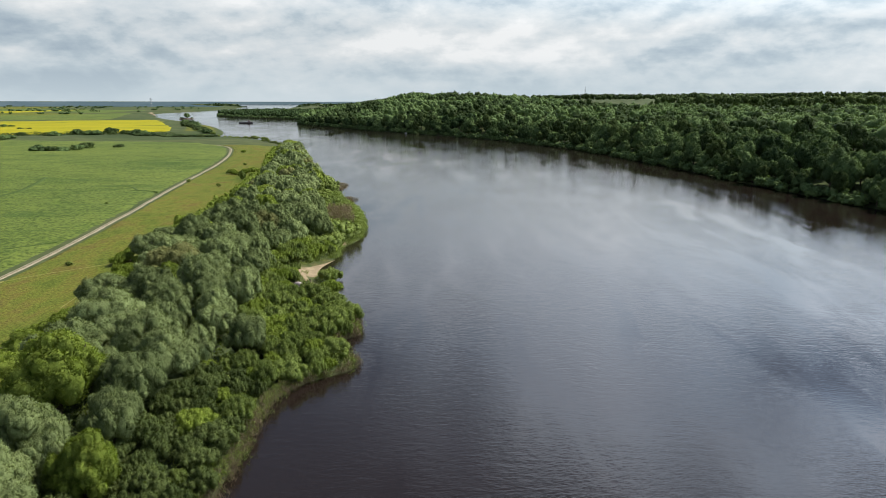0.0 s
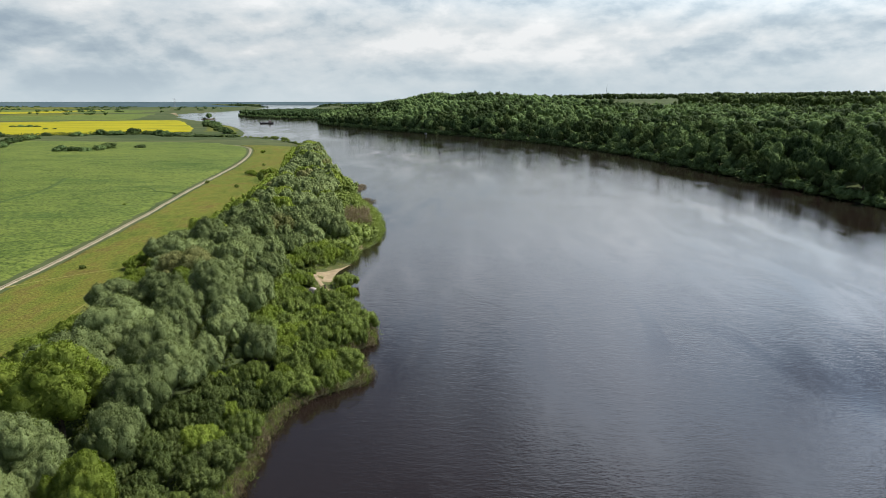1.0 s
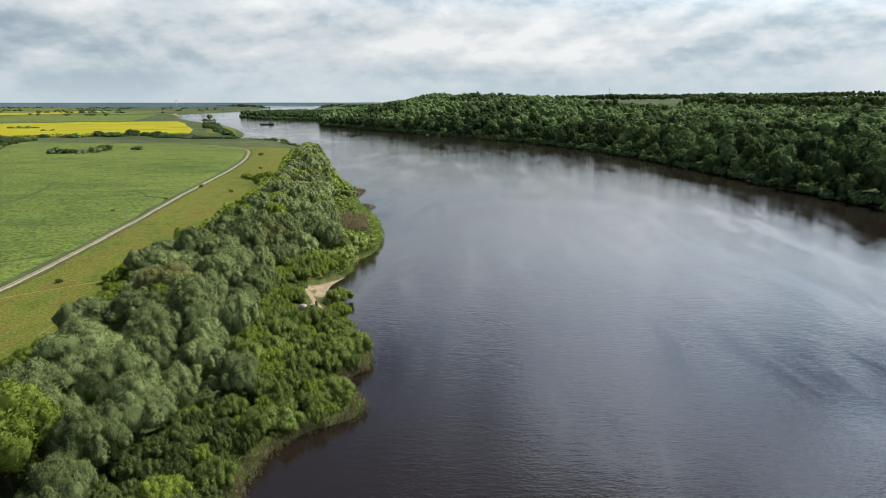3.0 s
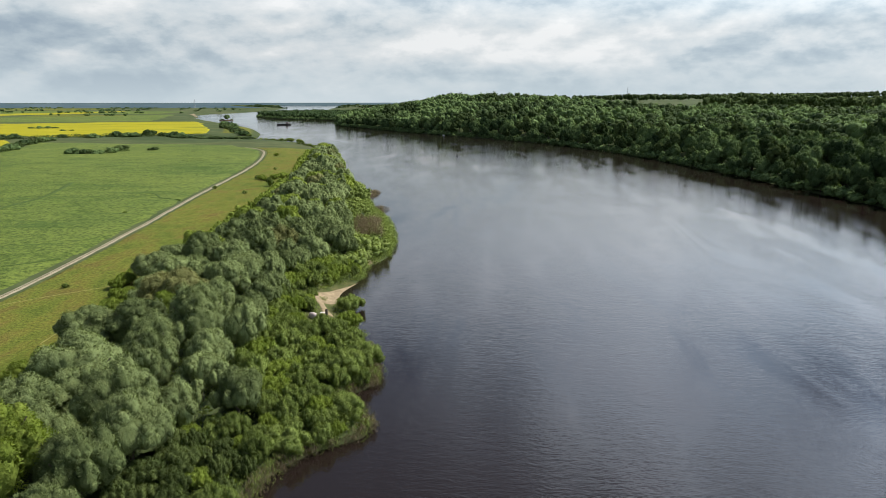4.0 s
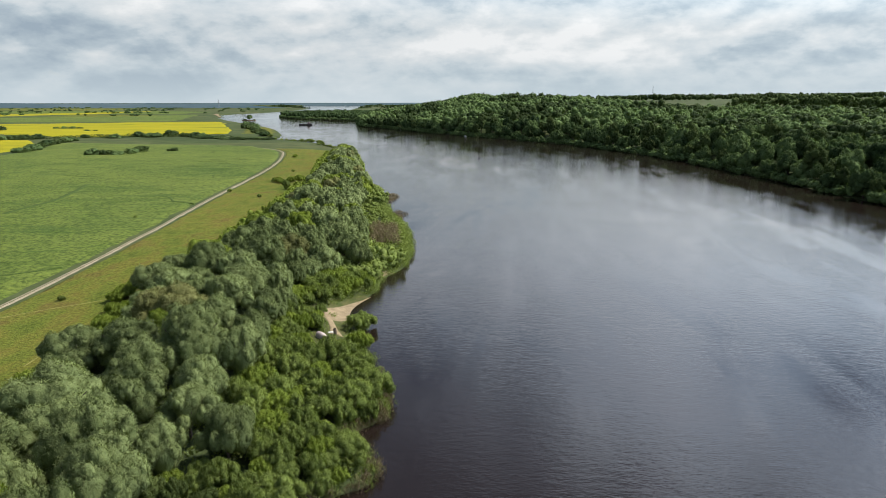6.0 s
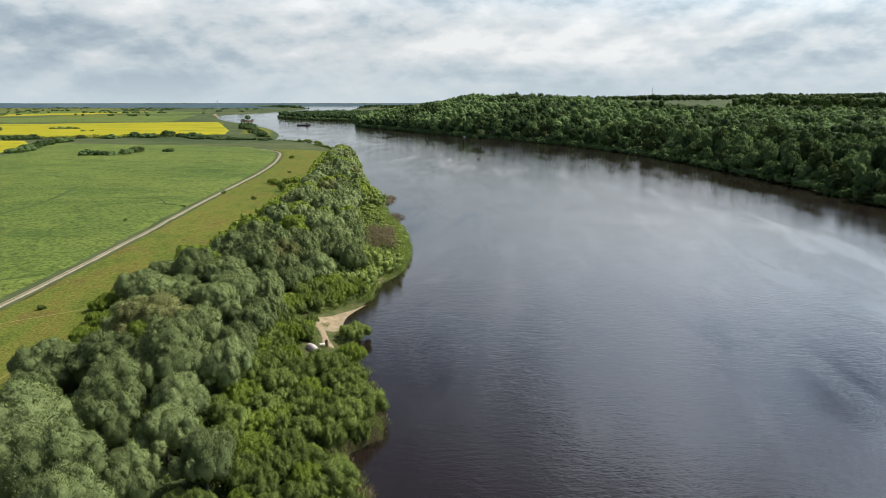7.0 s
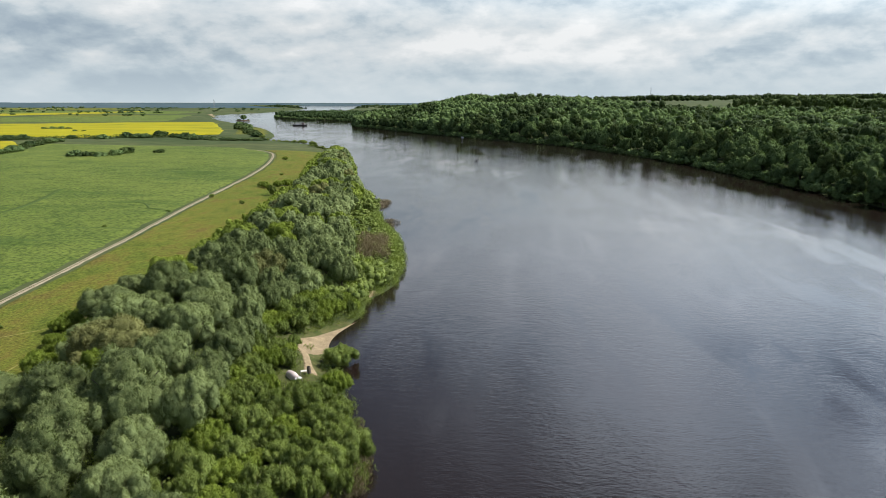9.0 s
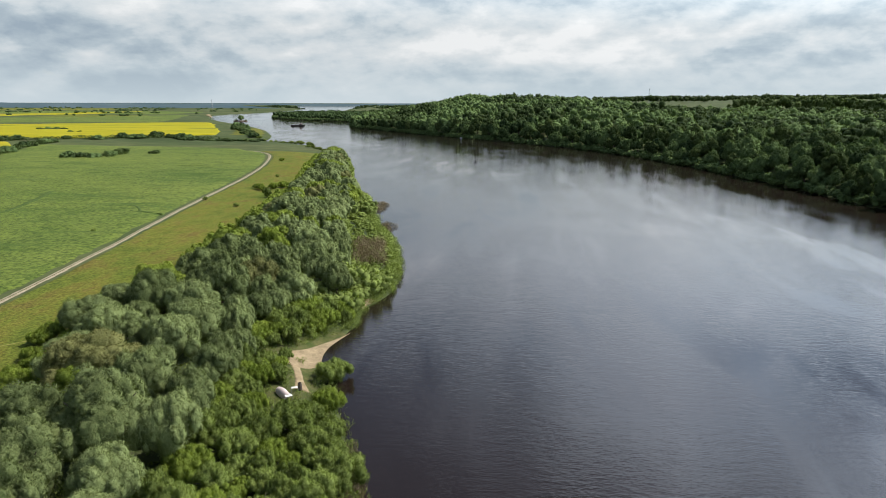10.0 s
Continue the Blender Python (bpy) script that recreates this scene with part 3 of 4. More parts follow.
def trunk_mesh(name, seed, h, r, spread, limbs):
    """A tapered trunk with limbs that fork out into the crown."""
    rs = np.random.RandomState(seed)
    V, F = [], []

    def tube(a, b, ra, rb):
        a, b = np.array(a, float), np.array(b, float)
        w = (b - a) / (np.linalg.norm(b - a) + 1e-9)
        u = np.cross(w, [0.3, 0.9, 0.1])
        u /= np.linalg.norm(u)
        v = np.cross(w, u)
        o = len(V)
        for q, rr in ((a, ra), ((a + b) / 2 + rs.normal(0, ra * 0.4, 3), (ra + rb) / 2), (b, rb)):
            for k in range(6):
                t = k * math.pi / 3
                V.append(tuple(q + rr * (u * math.cos(t) + v * math.sin(t))))
        for s in range(2):
            for k in range(6):
                F.append((o + s * 6 + k, o + s * 6 + (k + 1) % 6, o + s * 6 + 6 + (k + 1) % 6, o + s * 6 + 6 + k))

    tube((0, 0, -0.4), (0, 0, h * 0.35), r, r * 0.75)
    for i in range(limbs):
        t = 2 * math.pi * (i + rs.uniform(-0.3, 0.3)) / limbs
        s = spread * rs.uniform(0.45, 0.8)
        tube((0, 0, h * rs.uniform(0.2, 0.34)), (math.cos(t) * s, math.sin(t) * s, h * rs.uniform(0.6, 0.85)), r * 0.5, r * 0.12)
    return mesh_of(name, V, F, BARK)


def part(name, me, parent, label=""):
    ob = new(name, me)
    ob.parent = parent
    return tagged(ob, label) if label else ob


def willow_lobes(seed, R, H, n):
    """Billowing crown within radius R: a ring of rounded lobes round a higher middle."""
    rs = np.random.RandomState(seed)
    out = [(0, 0, H * 0.56, R * 0.60, H * 0.34)]
    for i in range(n):
        t = 2 * math.pi * (i + rs.uniform(-0.4, 0.4)) / n
        s = R * rs.uniform(0.22, 0.44)
        k = R * rs.uniform(0.80, 1.06) - s
        out.append((math.cos(t) * k, math.sin(t) * k, H * rs.uniform(0.36, 0.62), s, s * rs.uniform(1.0, 1.5)))
    for i in range(n):
        t = rs.uniform(0, 6.28)
        k = rs.uniform(0.15, 0.65) * R
        s = R * rs.uniform(0.22, 0.40)
        out.append((math.cos(t) * k, math.sin(t) * k, H * (0.98 - 0.3 * k / R) - s * rs.uniform(0.5, 1.5), s, s * rs.uniform(0.9, 1.5)))
    return out


def osier_lobes(seed, R, H, n):
    """Upright feathery plumes that spread from one root."""
    rs = np.random.RandomState(seed)
    out = [(0, 0, H * 0.38, R * 0.55, H * 0.36)]
    for i in range(n * 5):
        t, k = rs.uniform(0, 6.28), R * 0.86 * rs.random_sample() ** 0.6
        s = R * rs.uniform(0.12, 0.26)
        h = H * (1.0 - 0.45 * (k / R) ** 2) * rs.uniform(0.78, 1.05)
        out.append((math.cos(t) * k, math.sin(t) * k, h - s * 1.2, s, s * rs.uniform(1.0, 1.5)))
    return out


def puffs(rs, lobes, n):
    """Plume-like billows on the outside of the lobes."""
    out = []
    for x, y, z, r, rz in lobes:
        for d in ball(rs, n):
            d[2] = abs(d[2]) if d[2] < -0.5 else d[2]
            s = r * rs.uniform(0.26, 0.60)
            out.append((x + d[0] * (r - s * 0.60), y + d[1] * (r - s * 0.60), z + d[2] * (rz - s * 0.55), s, s * rs.uniform(1.0, 1.6)))
    return out


def plant(kind, seed, R, H, lobes, leaves, size, slim, droop, mat, label, category, limbs=5, puff=6, level=2, shape=willow_lobes, shag=1.0):
    base = new(kind)
    base.empty_display_size = 0.5
    part("trunk", trunk_mesh("trunk", seed, H, max(0.08, R * 0.06), R, limbs), base)
    part("crown", crown_mesh("crown", seed, shape(seed, R, H, lobes), leaves, size, slim, droop, mat, puff, level, shag), base)
    return tagged(base, label, category)


USED = {}


def stand(proto, x, y, s=1.0, sz=None, turn=None, group=""):
    """The prototype itself the first time, a copy afterwards, upright at a plan point."""
    m = pose(x, y, height(x, y), 0, 0, random.uniform(0, 360) if turn is None else turn)
    if proto.name not in USED:
        USED[proto.name] = True
        proto.matrix_basis = m
        ob = proto
    else:
        ob = copy_thing(proto, m)
    ob.scale = (s, s, (sz or s))
    if group:
        tagged(ob, group=group)
    return ob


W_LABEL = "silver-green white willow with a billowing rounded crown on the bank"
B_LABEL = "bright yellow-green broadleaf tree among the willows"
O_LABEL = "olive-brown willow among silver willows on the bank"
WR, WH = 4.6, 8.5
willows = [plant("willow_tree", 10 + i, WR, WH, 8, 34000, 0.34, 0.24, -1.0, WILLOW, W_LABEL, "tree", 5, 8, 2, shag=0.85) for i in range(4)]
olives = [plant("willow_tree", 30, WR, WH, 8, 34000, 0.34, 0.24, -0.9, OLIVE, O_LABEL, "tree", 5, 8, 2, shag=0.85)]
brights = [plant("maple_tree", 40 + i, WR, WH, 8, 30000, 0.32, 0.38, -0.4, BRIGHT, B_LABEL, "tree", 5, 8, 2, shag=0.85) for i in range(2)]
far_willows = [plant("willow_tree", 50 + i, WR, WH, 8, 12000, 0.34, 0.34, -0.9, WILLOW, W_LABEL, "tree", 3, 6, 2, shag=0.42) for i in range(3)]
far_brights = [plant("maple_tree", 60, WR, WH * 0.9, 8, 9000, 0.34, 0.42, -0.5, BRIGHT, B_LABEL, "tree", 3, 6, 2, shag=0.5)]
far_olives = [plant("willow_tree", 65, WR, WH, 8, 12000, 0.34, 0.34, -0.8, OLIVE, O_LABEL, "tree", 3, 6, 2, shag=0.42)]
shrubs = [plant("osier_bush", 70 + i, 2.4, 3.4, 7, 8500, 0.38, 0.15, -1.8, SHRUB, "dense green osier bush at the water's edge", "bush", 3, 0, 2, osier_lobes, 1.2) for i in range(3)]
shade_shrubs = [plant("alder_bush", 85 + i, 2.4, 3.6, 7, 6000, 0.34, 0.26, -1.2, SHADED, "green bush in the bank thicket, shade put into its leaf colour", "bush", 3, 0, 2, osier_lobes, 1.2) for i in range(2)]
bright_shrubs = [plant("osier_bush", 80, 2.4, 3.0, 7, 8000, 0.36, 0.18, -1.4, BRIGHT, "light green young bush in the bank thicket", "bush", 3, 0, 2, osier_lobes, 1.2)]

# the crowns that stand out along the bank: x, y, radius, kind
CROWNS_NEAR = [(-38, 54, 4.1, "W"), (-40, 64, 5.6, "B"), (-30, 50, 3.1, "B"), (-43, 82, 6.0, "W"), (-44, 74, 5.0, "W"), (-32, 72, 4.3, "W"), (-33, 65, 3.8, "W"),
               (-37, 100, 5.2, "W"), (-31, 86, 3.2, "W"), (-50, 75, 4.2, "G"), (-52.5, 100.5, 4.6, "W"), (-46, 101, 4.6, "W"), (-40, 93, 4.4, "W"),
               (-31, 101, 3.2, "W"), (-50, 116, 4.8, "W"), (-46, 113, 5.8, "O"), (-39, 110, 4.0, "W"), (-33, 109, 3.2, "W"), (-41, 121, 4.4, "W"), (-52, 125, 4.6, "W")]
CROWNS_MID = [(-52, 138, 5.0, "W"), (-42, 129, 5.0, "W"), (-34, 117, 3.0, "W"), (-34, 126, 2.6, "W"), (-58, 132, 5.0, "W"), (-46, 138, 4.6, "W"),
              (-54, 171, 4.4, "W"), (-52, 154, 4.8, "W"), (-42, 154, 4.4, "O"), (-46, 164, 3.8, "W"), (-56, 194, 4.6, "W"), (-58, 197, 3.2, "B"), (-45, 176, 3.4, "B"),
              (-36, 154, 3.0, "W"), (-35, 145, 2.6, "W"), (-38, 168, 3.2, "W"), (-31, 170, 2.8, "W"), (-28, 157, 3.2, "W"), (-45, 210, 4.2, "W"), (-57, 222, 5.4, "W"),
              (-43, 186, 3.8, "W")]


SANDY = [(-30.8, 130), (-27, 133), (-24.6, 138.5), (-23.2, 142)]
CAMP = [(-25.4, 132), (-25.3, 128), (-24.2, 121), (-22.2, 120.4), (-26, 118.3), (-24.2, 115.6), (-24.0, 112.6)]


def clear(x, y, r):
    """Whether a crown of radius r would cover the landing place or the camp."""
    a, b = np.array([x]), np.array([y])
    return dist_to(SANDY, a, b)[0] < 1.7 + r * 0.75 or dist_to(CAMP, a, b)[0] < 1.5 + r * 0.8


def taken(x, y, r, seen, k):
    return any((x - a) ** 2 + (y - b) ** 2 < (k * (r + c)) ** 2 for a, b, c in seen)


BELT_Y = [30, 91, 100, 111, 120, 128, 134, 150, 160, 175, 195, 245, 290, 308, 430, 478]
BELT_X = [-55, -53, -53, -55.5, -58, -61, -63, -62, -61, -62, -65, -70, -76, -79, -103, -110]


def belt_left(y):
    return float(np.interp(y, BELT_Y, BELT_X))


ORDER = np.argsort(LB[:, 1])


def shore_x(y):
    """The bank's line at y, on the near reach."""
    return float(np.interp(y, LB[ORDER, 1], LB[ORDER, 0]))


SHRUB_Y = [40, 60, 75, 100, 118, 124, 135, 145, 160, 175, 200, 225, 245, 270, 300, 480]
SHRUB_W = [9, 9, 11, 15, 12, 9, 10, 7, 8, 11, 13, 11, 7, 4, 3, 3]


def crown_of(kind, x, y, r, rnd):
    s = r / WR
    near = y < 185
    pool = {"W": willows if near else far_willows, "O": olives if near else far_olives, "B": brights if near else far_brights, "G": brights}[kind]
    low = 0.66 + 0.34 * float(ease((x - belt_left(y)) / 14))
    stand(rnd.choice(pool), x, y, s, s ** 0.6 * low * rnd.uniform(0.85, 1.02), rnd.uniform(0, 360), "willow belt")


def plant_belt():
    rnd = random.Random(5)
    seen = []
    for x, y, r, kind in CROWNS_NEAR + CROWNS_MID:
        crown_of(kind, x, y, r, rnd)
        seen.append((x, y, r))
    for _ in range(5000):
        y = 30 + 448 * rnd.random()
        r = rnd.uniform(2.6, 5.2) if y < 300 else rnd.uniform(3.4, 6.0)
        lo, hi = belt_left(y) + r * 0.95, shore_x(y) - float(np.interp(y, SHRUB_Y, SHRUB_W)) - r * 0.6
        if hi <= lo:
            continue
        x = rnd.uniform(lo, hi)
        if 103 < y < 131 and x < -48:
            continue
        if taken(x, y, r, seen, 0.70) or clear(x, y, r + 1.5):
            continue
        seen.append((x, y, r))
        roll = rnd.random()
        young = 0.13 if y < 185 else 0.26
        crown_of("B" if roll < young else ("O" if roll < young + 0.04 else "W"), x, y, r, rnd)
    return seen


def plant_shrubs(trees):
    """Osiers along the water and light bushes on the meadow side; the far ones joined."""
    rnd = random.Random(8)
    seen, far = [], []
    for _ in range(7000):
        y = 42 + 430 * rnd.random() ** 1.4
        w = float(np.interp(y, SHRUB_Y, SHRUB_W))
        r = rnd.uniform(1.2, 2.9)
        x = shore_x(y) - r * 0.55 - rnd.uniform(0.2, w + 1.5)
        if taken(x, y, r, seen, 0.55) or taken(x, y, r * 0.2, trees, 0.6) or clear(x, y, r):
            continue
        seen.append((x, y, r))
    for _ in range(900):
        y = rnd.uniform(60, 440)
        x = belt_left(y) + rnd.uniform(-3.0, 2.0)
        r = rnd.uniform(1.0, 2.2)
        if taken(x, y, r, seen, 0.7) or rnd.random() < 0.3:
            continue
        seen.append((x, y, r))
    seen.sort(key=lambda p: p[1])
    for i, (x, y, r) in enumerate(seen):
        edge = x < belt_left(y) + 4
        if i < 235:
            s = r / 2.4
            lush = rnd.random() < 0.25
            # most of the nearest bank bushes get the leaves with shade in their colour
            pool = shade_shrubs if y < 76 and not edge and rnd.random() < 0.85 else (bright_shrubs if edge or lush else shrubs)
            low = 0.5 if 168 < y < 246 and x > shore_x(y) - 11 else 1.0
            stand(rnd.choice(pool), x, y, s, s ** 0.7 * rnd.uniform(0.75, 1.15) * low, rnd.uniform(0, 360), "bank thicket")
        else:
            far.append((x, y, r))
    rs = np.random.RandomState(4)
    for at_edge, mat, words in ((False, SHRUB, "green osier thicket along the far part of the bank"), (True, BRIGHT, "light green young scrub along the meadow edge of the willows")):
        V, F, N = [], [], []
        for x, y, r in far:
            if (x < belt_left(y) + 4) != at_edge:
                continue
            k = 0.55 if 172 < y < 246 and x > shore_x(y) - 12 else 1.0
            tree_blob(rs, V, F, N, x, y, height(x, y) - 0.6, r * (1.1 if k == 1 else 0.8), 3.0 * k, 150, 0.2, k)
        tagged(new("thicket", mesh_of("thicket", V, F, mat, True, N)), words, "thicket", kind="stuff")


def tree_blob(rs, V, F, N, x, y, z, R, H, n, leaf=0.42, flat=1.0, level=1):
    """One far tree for a joined wood: a rounded crown with smaller billows on top, and coarse leaf sprays."""
    lobes = [(x, y, z + H * 0.55, R * 0.78, min(H * 0.42, R * 0.85) * flat)]
    for i in range(5):
        t, k, s = i * 1.257 + rs.uniform(-0.5, 0.5), R * rs.uniform(0.3, 0.62), R * rs.uniform(0.3, 0.46)
        lobes.append((x + math.cos(t) * k, y + math.sin(t) * k, z + H * 0.55 + R * flat * rs.uniform(-0.1, 0.62), s, s * flat * rs.uniform(0.85, 1.2)))
    L, M = leaf_cloud(rs, lobes, n, R * leaf, 0.8, -0.2, 0.7)
    F.extend((np.arange(len(L) // 4)[:, None] * 4 + np.array([[0, 1, 2, 3]]) + len(V)).tolist())
    V.extend(L.tolist())
    N.extend(M.tolist())
    for l in lobes:
        w, nn, iface = billow(rs, l, level, 0.86)
        F.extend((iface + len(V)).tolist())
        V.extend(w.tolist())
        N.extend(nn.tolist())


TREES = plant_belt()
plant_shrubs(TREES)

# ---- right bank: the wood on the slope ----
woods = [plant("forest_tree", 100 + i, 6.8, 13.0, 6, 4600, 0.62, 0.65, -0.3, WOOD, "leafy broadleaf forest tree on the steep bank", "tree", 3, 4, 2, shag=0.7) for i in range(4)]
darks = [plant("forest_tree", 110 + i, 5.2, 15.5, 6, 3600, 0.60, 0.6, -0.3, DARKWOOD, "tall dark green forest tree on the steep bank", "tree", 3, 4, 2, shag=0.7) for i in range(2)]


def wood_points():
    """Plan points over the wooded slope, nearest to the river first."""
    rs = np.random.RandomState(3)
    x = rs.uniform(-240, 900, 60000)
    y = rs.uniform(120, 1350, 60000)
    ok = ~inside(RIVER, x, y) & ~inside(LEFT_LAND, x, y)
    x, y = x[ok], y[ok]
    d = dist_to(RB, x, y)
    edge = 330 - 150 * ease((y - 600) / 400) + 160 * ease((x - 350) / 200)
    ok = (d > 0.8) & (d < edge) & (x > -215)
    x, y, d = x[ok], y[ok], d[ok]
    kept = []
    cell = {}
    for i in range(len(x)):
        g = 4.6 if d[i] < 9 else (7.2 if d[i] < 40 else 8.6)
        k = (int(x[i] // 9), int(y[i] // 9))
        near = [p for a in (-1, 0, 1) for b in (-1, 0, 1) for p in cell.get((k[0] + a, k[1] + b), ())]
        if any((x[i] - p[0]) ** 2 + (y[i] - p[1]) ** 2 < g * g for p in near):
            continue
        cell.setdefault(k, []).append((x[i], y[i]))
        kept.append((x[i], y[i], d[i]))
    return kept


def plant_wood():
    rnd = random.Random(12)
    pts = wood_points()
    pts.sort(key=lambda p: p[2] + max(0, p[1] - 250) * 0.12)
    near, rest = pts[:300], pts[300:]
    for x, y, d in near:
        s = rnd.uniform(0.7, 1.15) * (0.78 if d < 8 else 1.0)
        stand(rnd.choice(darks) if rnd.random() < 0.3 else rnd.choice(woods), x, y, s, s * rnd.uniform(0.85, 1.15), rnd.uniform(0, 360), "wood on the slope")
    rs = np.random.RandomState(6)
    px, py = np.array([p[0] for p in rest]), np.array([p[1] for p in rest])
    pz = land(px, py)
    V, F, N = [], [], []
    U, G, K = [], [], []
    for x, y, z in zip(px, py, pz):
        dark = math.sin(x * 0.045) + math.sin(y * 0.037 + 1) + math.sin((x + y) * 0.11) + rs.normal(0, 0.8) > 0.35
        tree_blob(rs, U if dark else V, G if dark else F, K if dark else N, x, y, z, rs.uniform(4.2, 8.4), rs.uniform(7.5, 14.5), 130, 0.17, 1.0, 2 if y < 520 else 1)
    tagged(new("forest", mesh_of("forest", V, F, WOOD, True, N)), "dense mixed green wood covering the hillside", "forest", kind="stuff")
    tagged(new("forest", mesh_of("forest", U, G, DARKWOOD, True, K)), "darker green trees scattered through the hillside wood", "forest", kind="stuff")


plant_wood()


def wood_strip(name, count, area, R, H, leaves, seed, mat, label, test=None, flat=1.0):
    """A joined far wood over a plan rectangle x0, x1, y0, y1."""
    rs = np.random.RandomState(seed)
    x = rs.uniform(area[0], area[1], count)
    y = rs.uniform(area[2], area[3], count)
    ok = ~inside(RIVER, x, y)
    if test is not None:
        ok &= test(x, y)
    x, y = x[ok], y[ok]
    z = land(x, y)
    V, F, N = [], [], []
    for a, b, c in zip(x, y, z):
        tree_blob(rs, V, F, N, a, b, c, R * rs.uniform(0.6, 1.2), H * rs.uniform(0.7, 1.2), leaves, 0.42, flat)
    return tagged(new(name, mesh_of(name, V, F, mat, True, N)), label, "forest", kind="stuff")


# low wooded spit across the river bend, far woods of the plain, tree lines on the plateau
wood_strip("spit_wood", 1150, (-450, -205, 1110, 1500), 5.0, 9.0, 26, 21, WOOD, "low willow wood on the spit in the river bend",
           lambda x, y: ~inside(LEFT_LAND, x, y) & (dist_to(RB, x, y) > 1))
wood_strip("far_wood", 260, (-1000, 300, 2400, 3300), 24.0, 2.2, 10, 22, DARKWOOD, "distant dark woods on the plain", None, 0.12)
wood_strip("far_bushes", 3400, (-1900, -640, 1250, 2250), 6.0, 4.0, 14, 23, WOOD, "rows of far bushes on the plain", lambda x, y: inside(LEFT_LAND, x, y) & (np.abs((y + 0.16 * x) % 210 - 105) < 13 + 9 * np.sin(x * 0.011)) & (np.sin(x * 0.023 + y * 0.01) > -0.65), 0.6)
wood_strip("plateau_tree_line", 800, (-100, 1900, 2560, 2720), 11.0, 27.0, 14, 24, DARKWOOD, "tree line beyond the plateau field", None)
wood_strip("plateau_wood", 2600, (296, 780, 690, 920), 6.0, 28.0, 18, 26, DARKWOOD, "dark straight-edged wood on the plateau",
           lambda x, y: dist_to([(303, 890), (420, 830), (560, 770), (770, 700)], x, y) < 20)
wood_strip("plateau_wood", 800, (520, 1150, 860, 1060), 6.5, 21.0, 20, 25, DARKWOOD, "dark wood at the plateau's edge", None)


def far_country():
    """The blue distance: a low wooded rim, its haze painted as a glow."""
    m, t = material("painted_haze_glow")
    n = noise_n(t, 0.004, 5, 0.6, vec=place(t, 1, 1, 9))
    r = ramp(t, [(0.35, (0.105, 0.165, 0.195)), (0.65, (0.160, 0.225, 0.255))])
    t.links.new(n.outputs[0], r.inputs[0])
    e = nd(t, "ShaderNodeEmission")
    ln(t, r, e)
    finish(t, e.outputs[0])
    rs = np.random.RandomState(9)
    # each strip stands on the plain, its top set to fit the camera's view
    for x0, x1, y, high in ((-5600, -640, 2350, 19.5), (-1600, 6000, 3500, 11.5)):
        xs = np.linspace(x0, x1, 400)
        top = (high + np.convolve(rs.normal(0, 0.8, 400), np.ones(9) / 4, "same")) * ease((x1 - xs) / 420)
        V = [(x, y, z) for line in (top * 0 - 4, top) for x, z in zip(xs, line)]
        tagged(new("backdrop", mesh_of("backdrop", V, grid_faces(400, 2), m)), "glowing strip painted in blue haze for the wooded horizon", "backdrop", kind="structure")


far_country()


# ---- low growth: undergrowth of the belt, reeds, bushes under the wood ----
def growth(name, pts, R, H, leaves, leaf, mat, label, seed, category="undergrowth", slim=0.5, droop=-0.8):
    rs = np.random.RandomState(seed)
    V, F, N = [], [], []
    for x, y in pts:
        z, r, h = height(x, y), R * rs.uniform(0.6, 1.3), H * rs.uniform(0.6, 1.3)
        lobes = [(x + rs.normal(0, r * 0.3), y + rs.normal(0, r * 0.3), z + h * 0.35, r, h * 0.62)]
        L, M = leaf_cloud(rs, lobes, leaves, leaf, slim, droop)
        F.extend((np.arange(len(L) // 4)[:, None] * 4 + np.array([[0, 1, 2, 3]]) + len(V)).tolist())
        V.extend(L.tolist())
        N.extend(M.tolist())
    return tagged(new(name, mesh_of(name, V, F, mat, True, N)), label, category, kind="stuff")


def scatter(n, seed, y0, y1, fx):
    rnd = random.Random(seed)
    out = []
    while len(out) < n:
        y = rnd.uniform(y0, y1)
        lo, hi = fx(y)
        x = rnd.uniform(lo, hi)
        if clear(x, y, 0.5):
            continue
        out.append((x, y))
    return out


growth("undergrowth", scatter(700, 31, 36, 210, lambda y: (belt_left(y) + 1, shore_x(y) - 1.0)), 1.3, 1.3, 70, 0.36, SHRUB, "low green nettles and herbs under the willows", 31)
growth("bank_grass", scatter(1300, 32, 44, 250, lambda y: (shore_x(y) - 3.2, shore_x(y) + 0.3)), 0.75, 1.2, 46, 0.42, SHRUB, "long green grass and sedge along the waterline", 32, "grass", 0.14, -2.2)
growth("dry_reeds", scatter(480, 33, 46, 108, lambda y: (shore_x(y) - 1.0, shore_x(y) + 0.7)), 0.45, 1.2, 34, 0.55, REED, "dry straw-coloured reed stems at the waterline", 33, "reeds", 0.07, -3.0)
growth("reed_patch", scatter(300, 34, 181, 202, lambda y: (shore_x(y) - 11.0, shore_x(y) - 3.5)), 0.9, 2.2, 40, 0.6, REED, "brown dead reed patch on the low bank", 34, "reeds", 0.1, -2.5)


def scatter_in(area, n, seed):
    rnd = random.Random(seed)
    return [(rnd.uniform(area[0], area[1]), rnd.uniform(area[2], area[3])) for _ in range(n)]


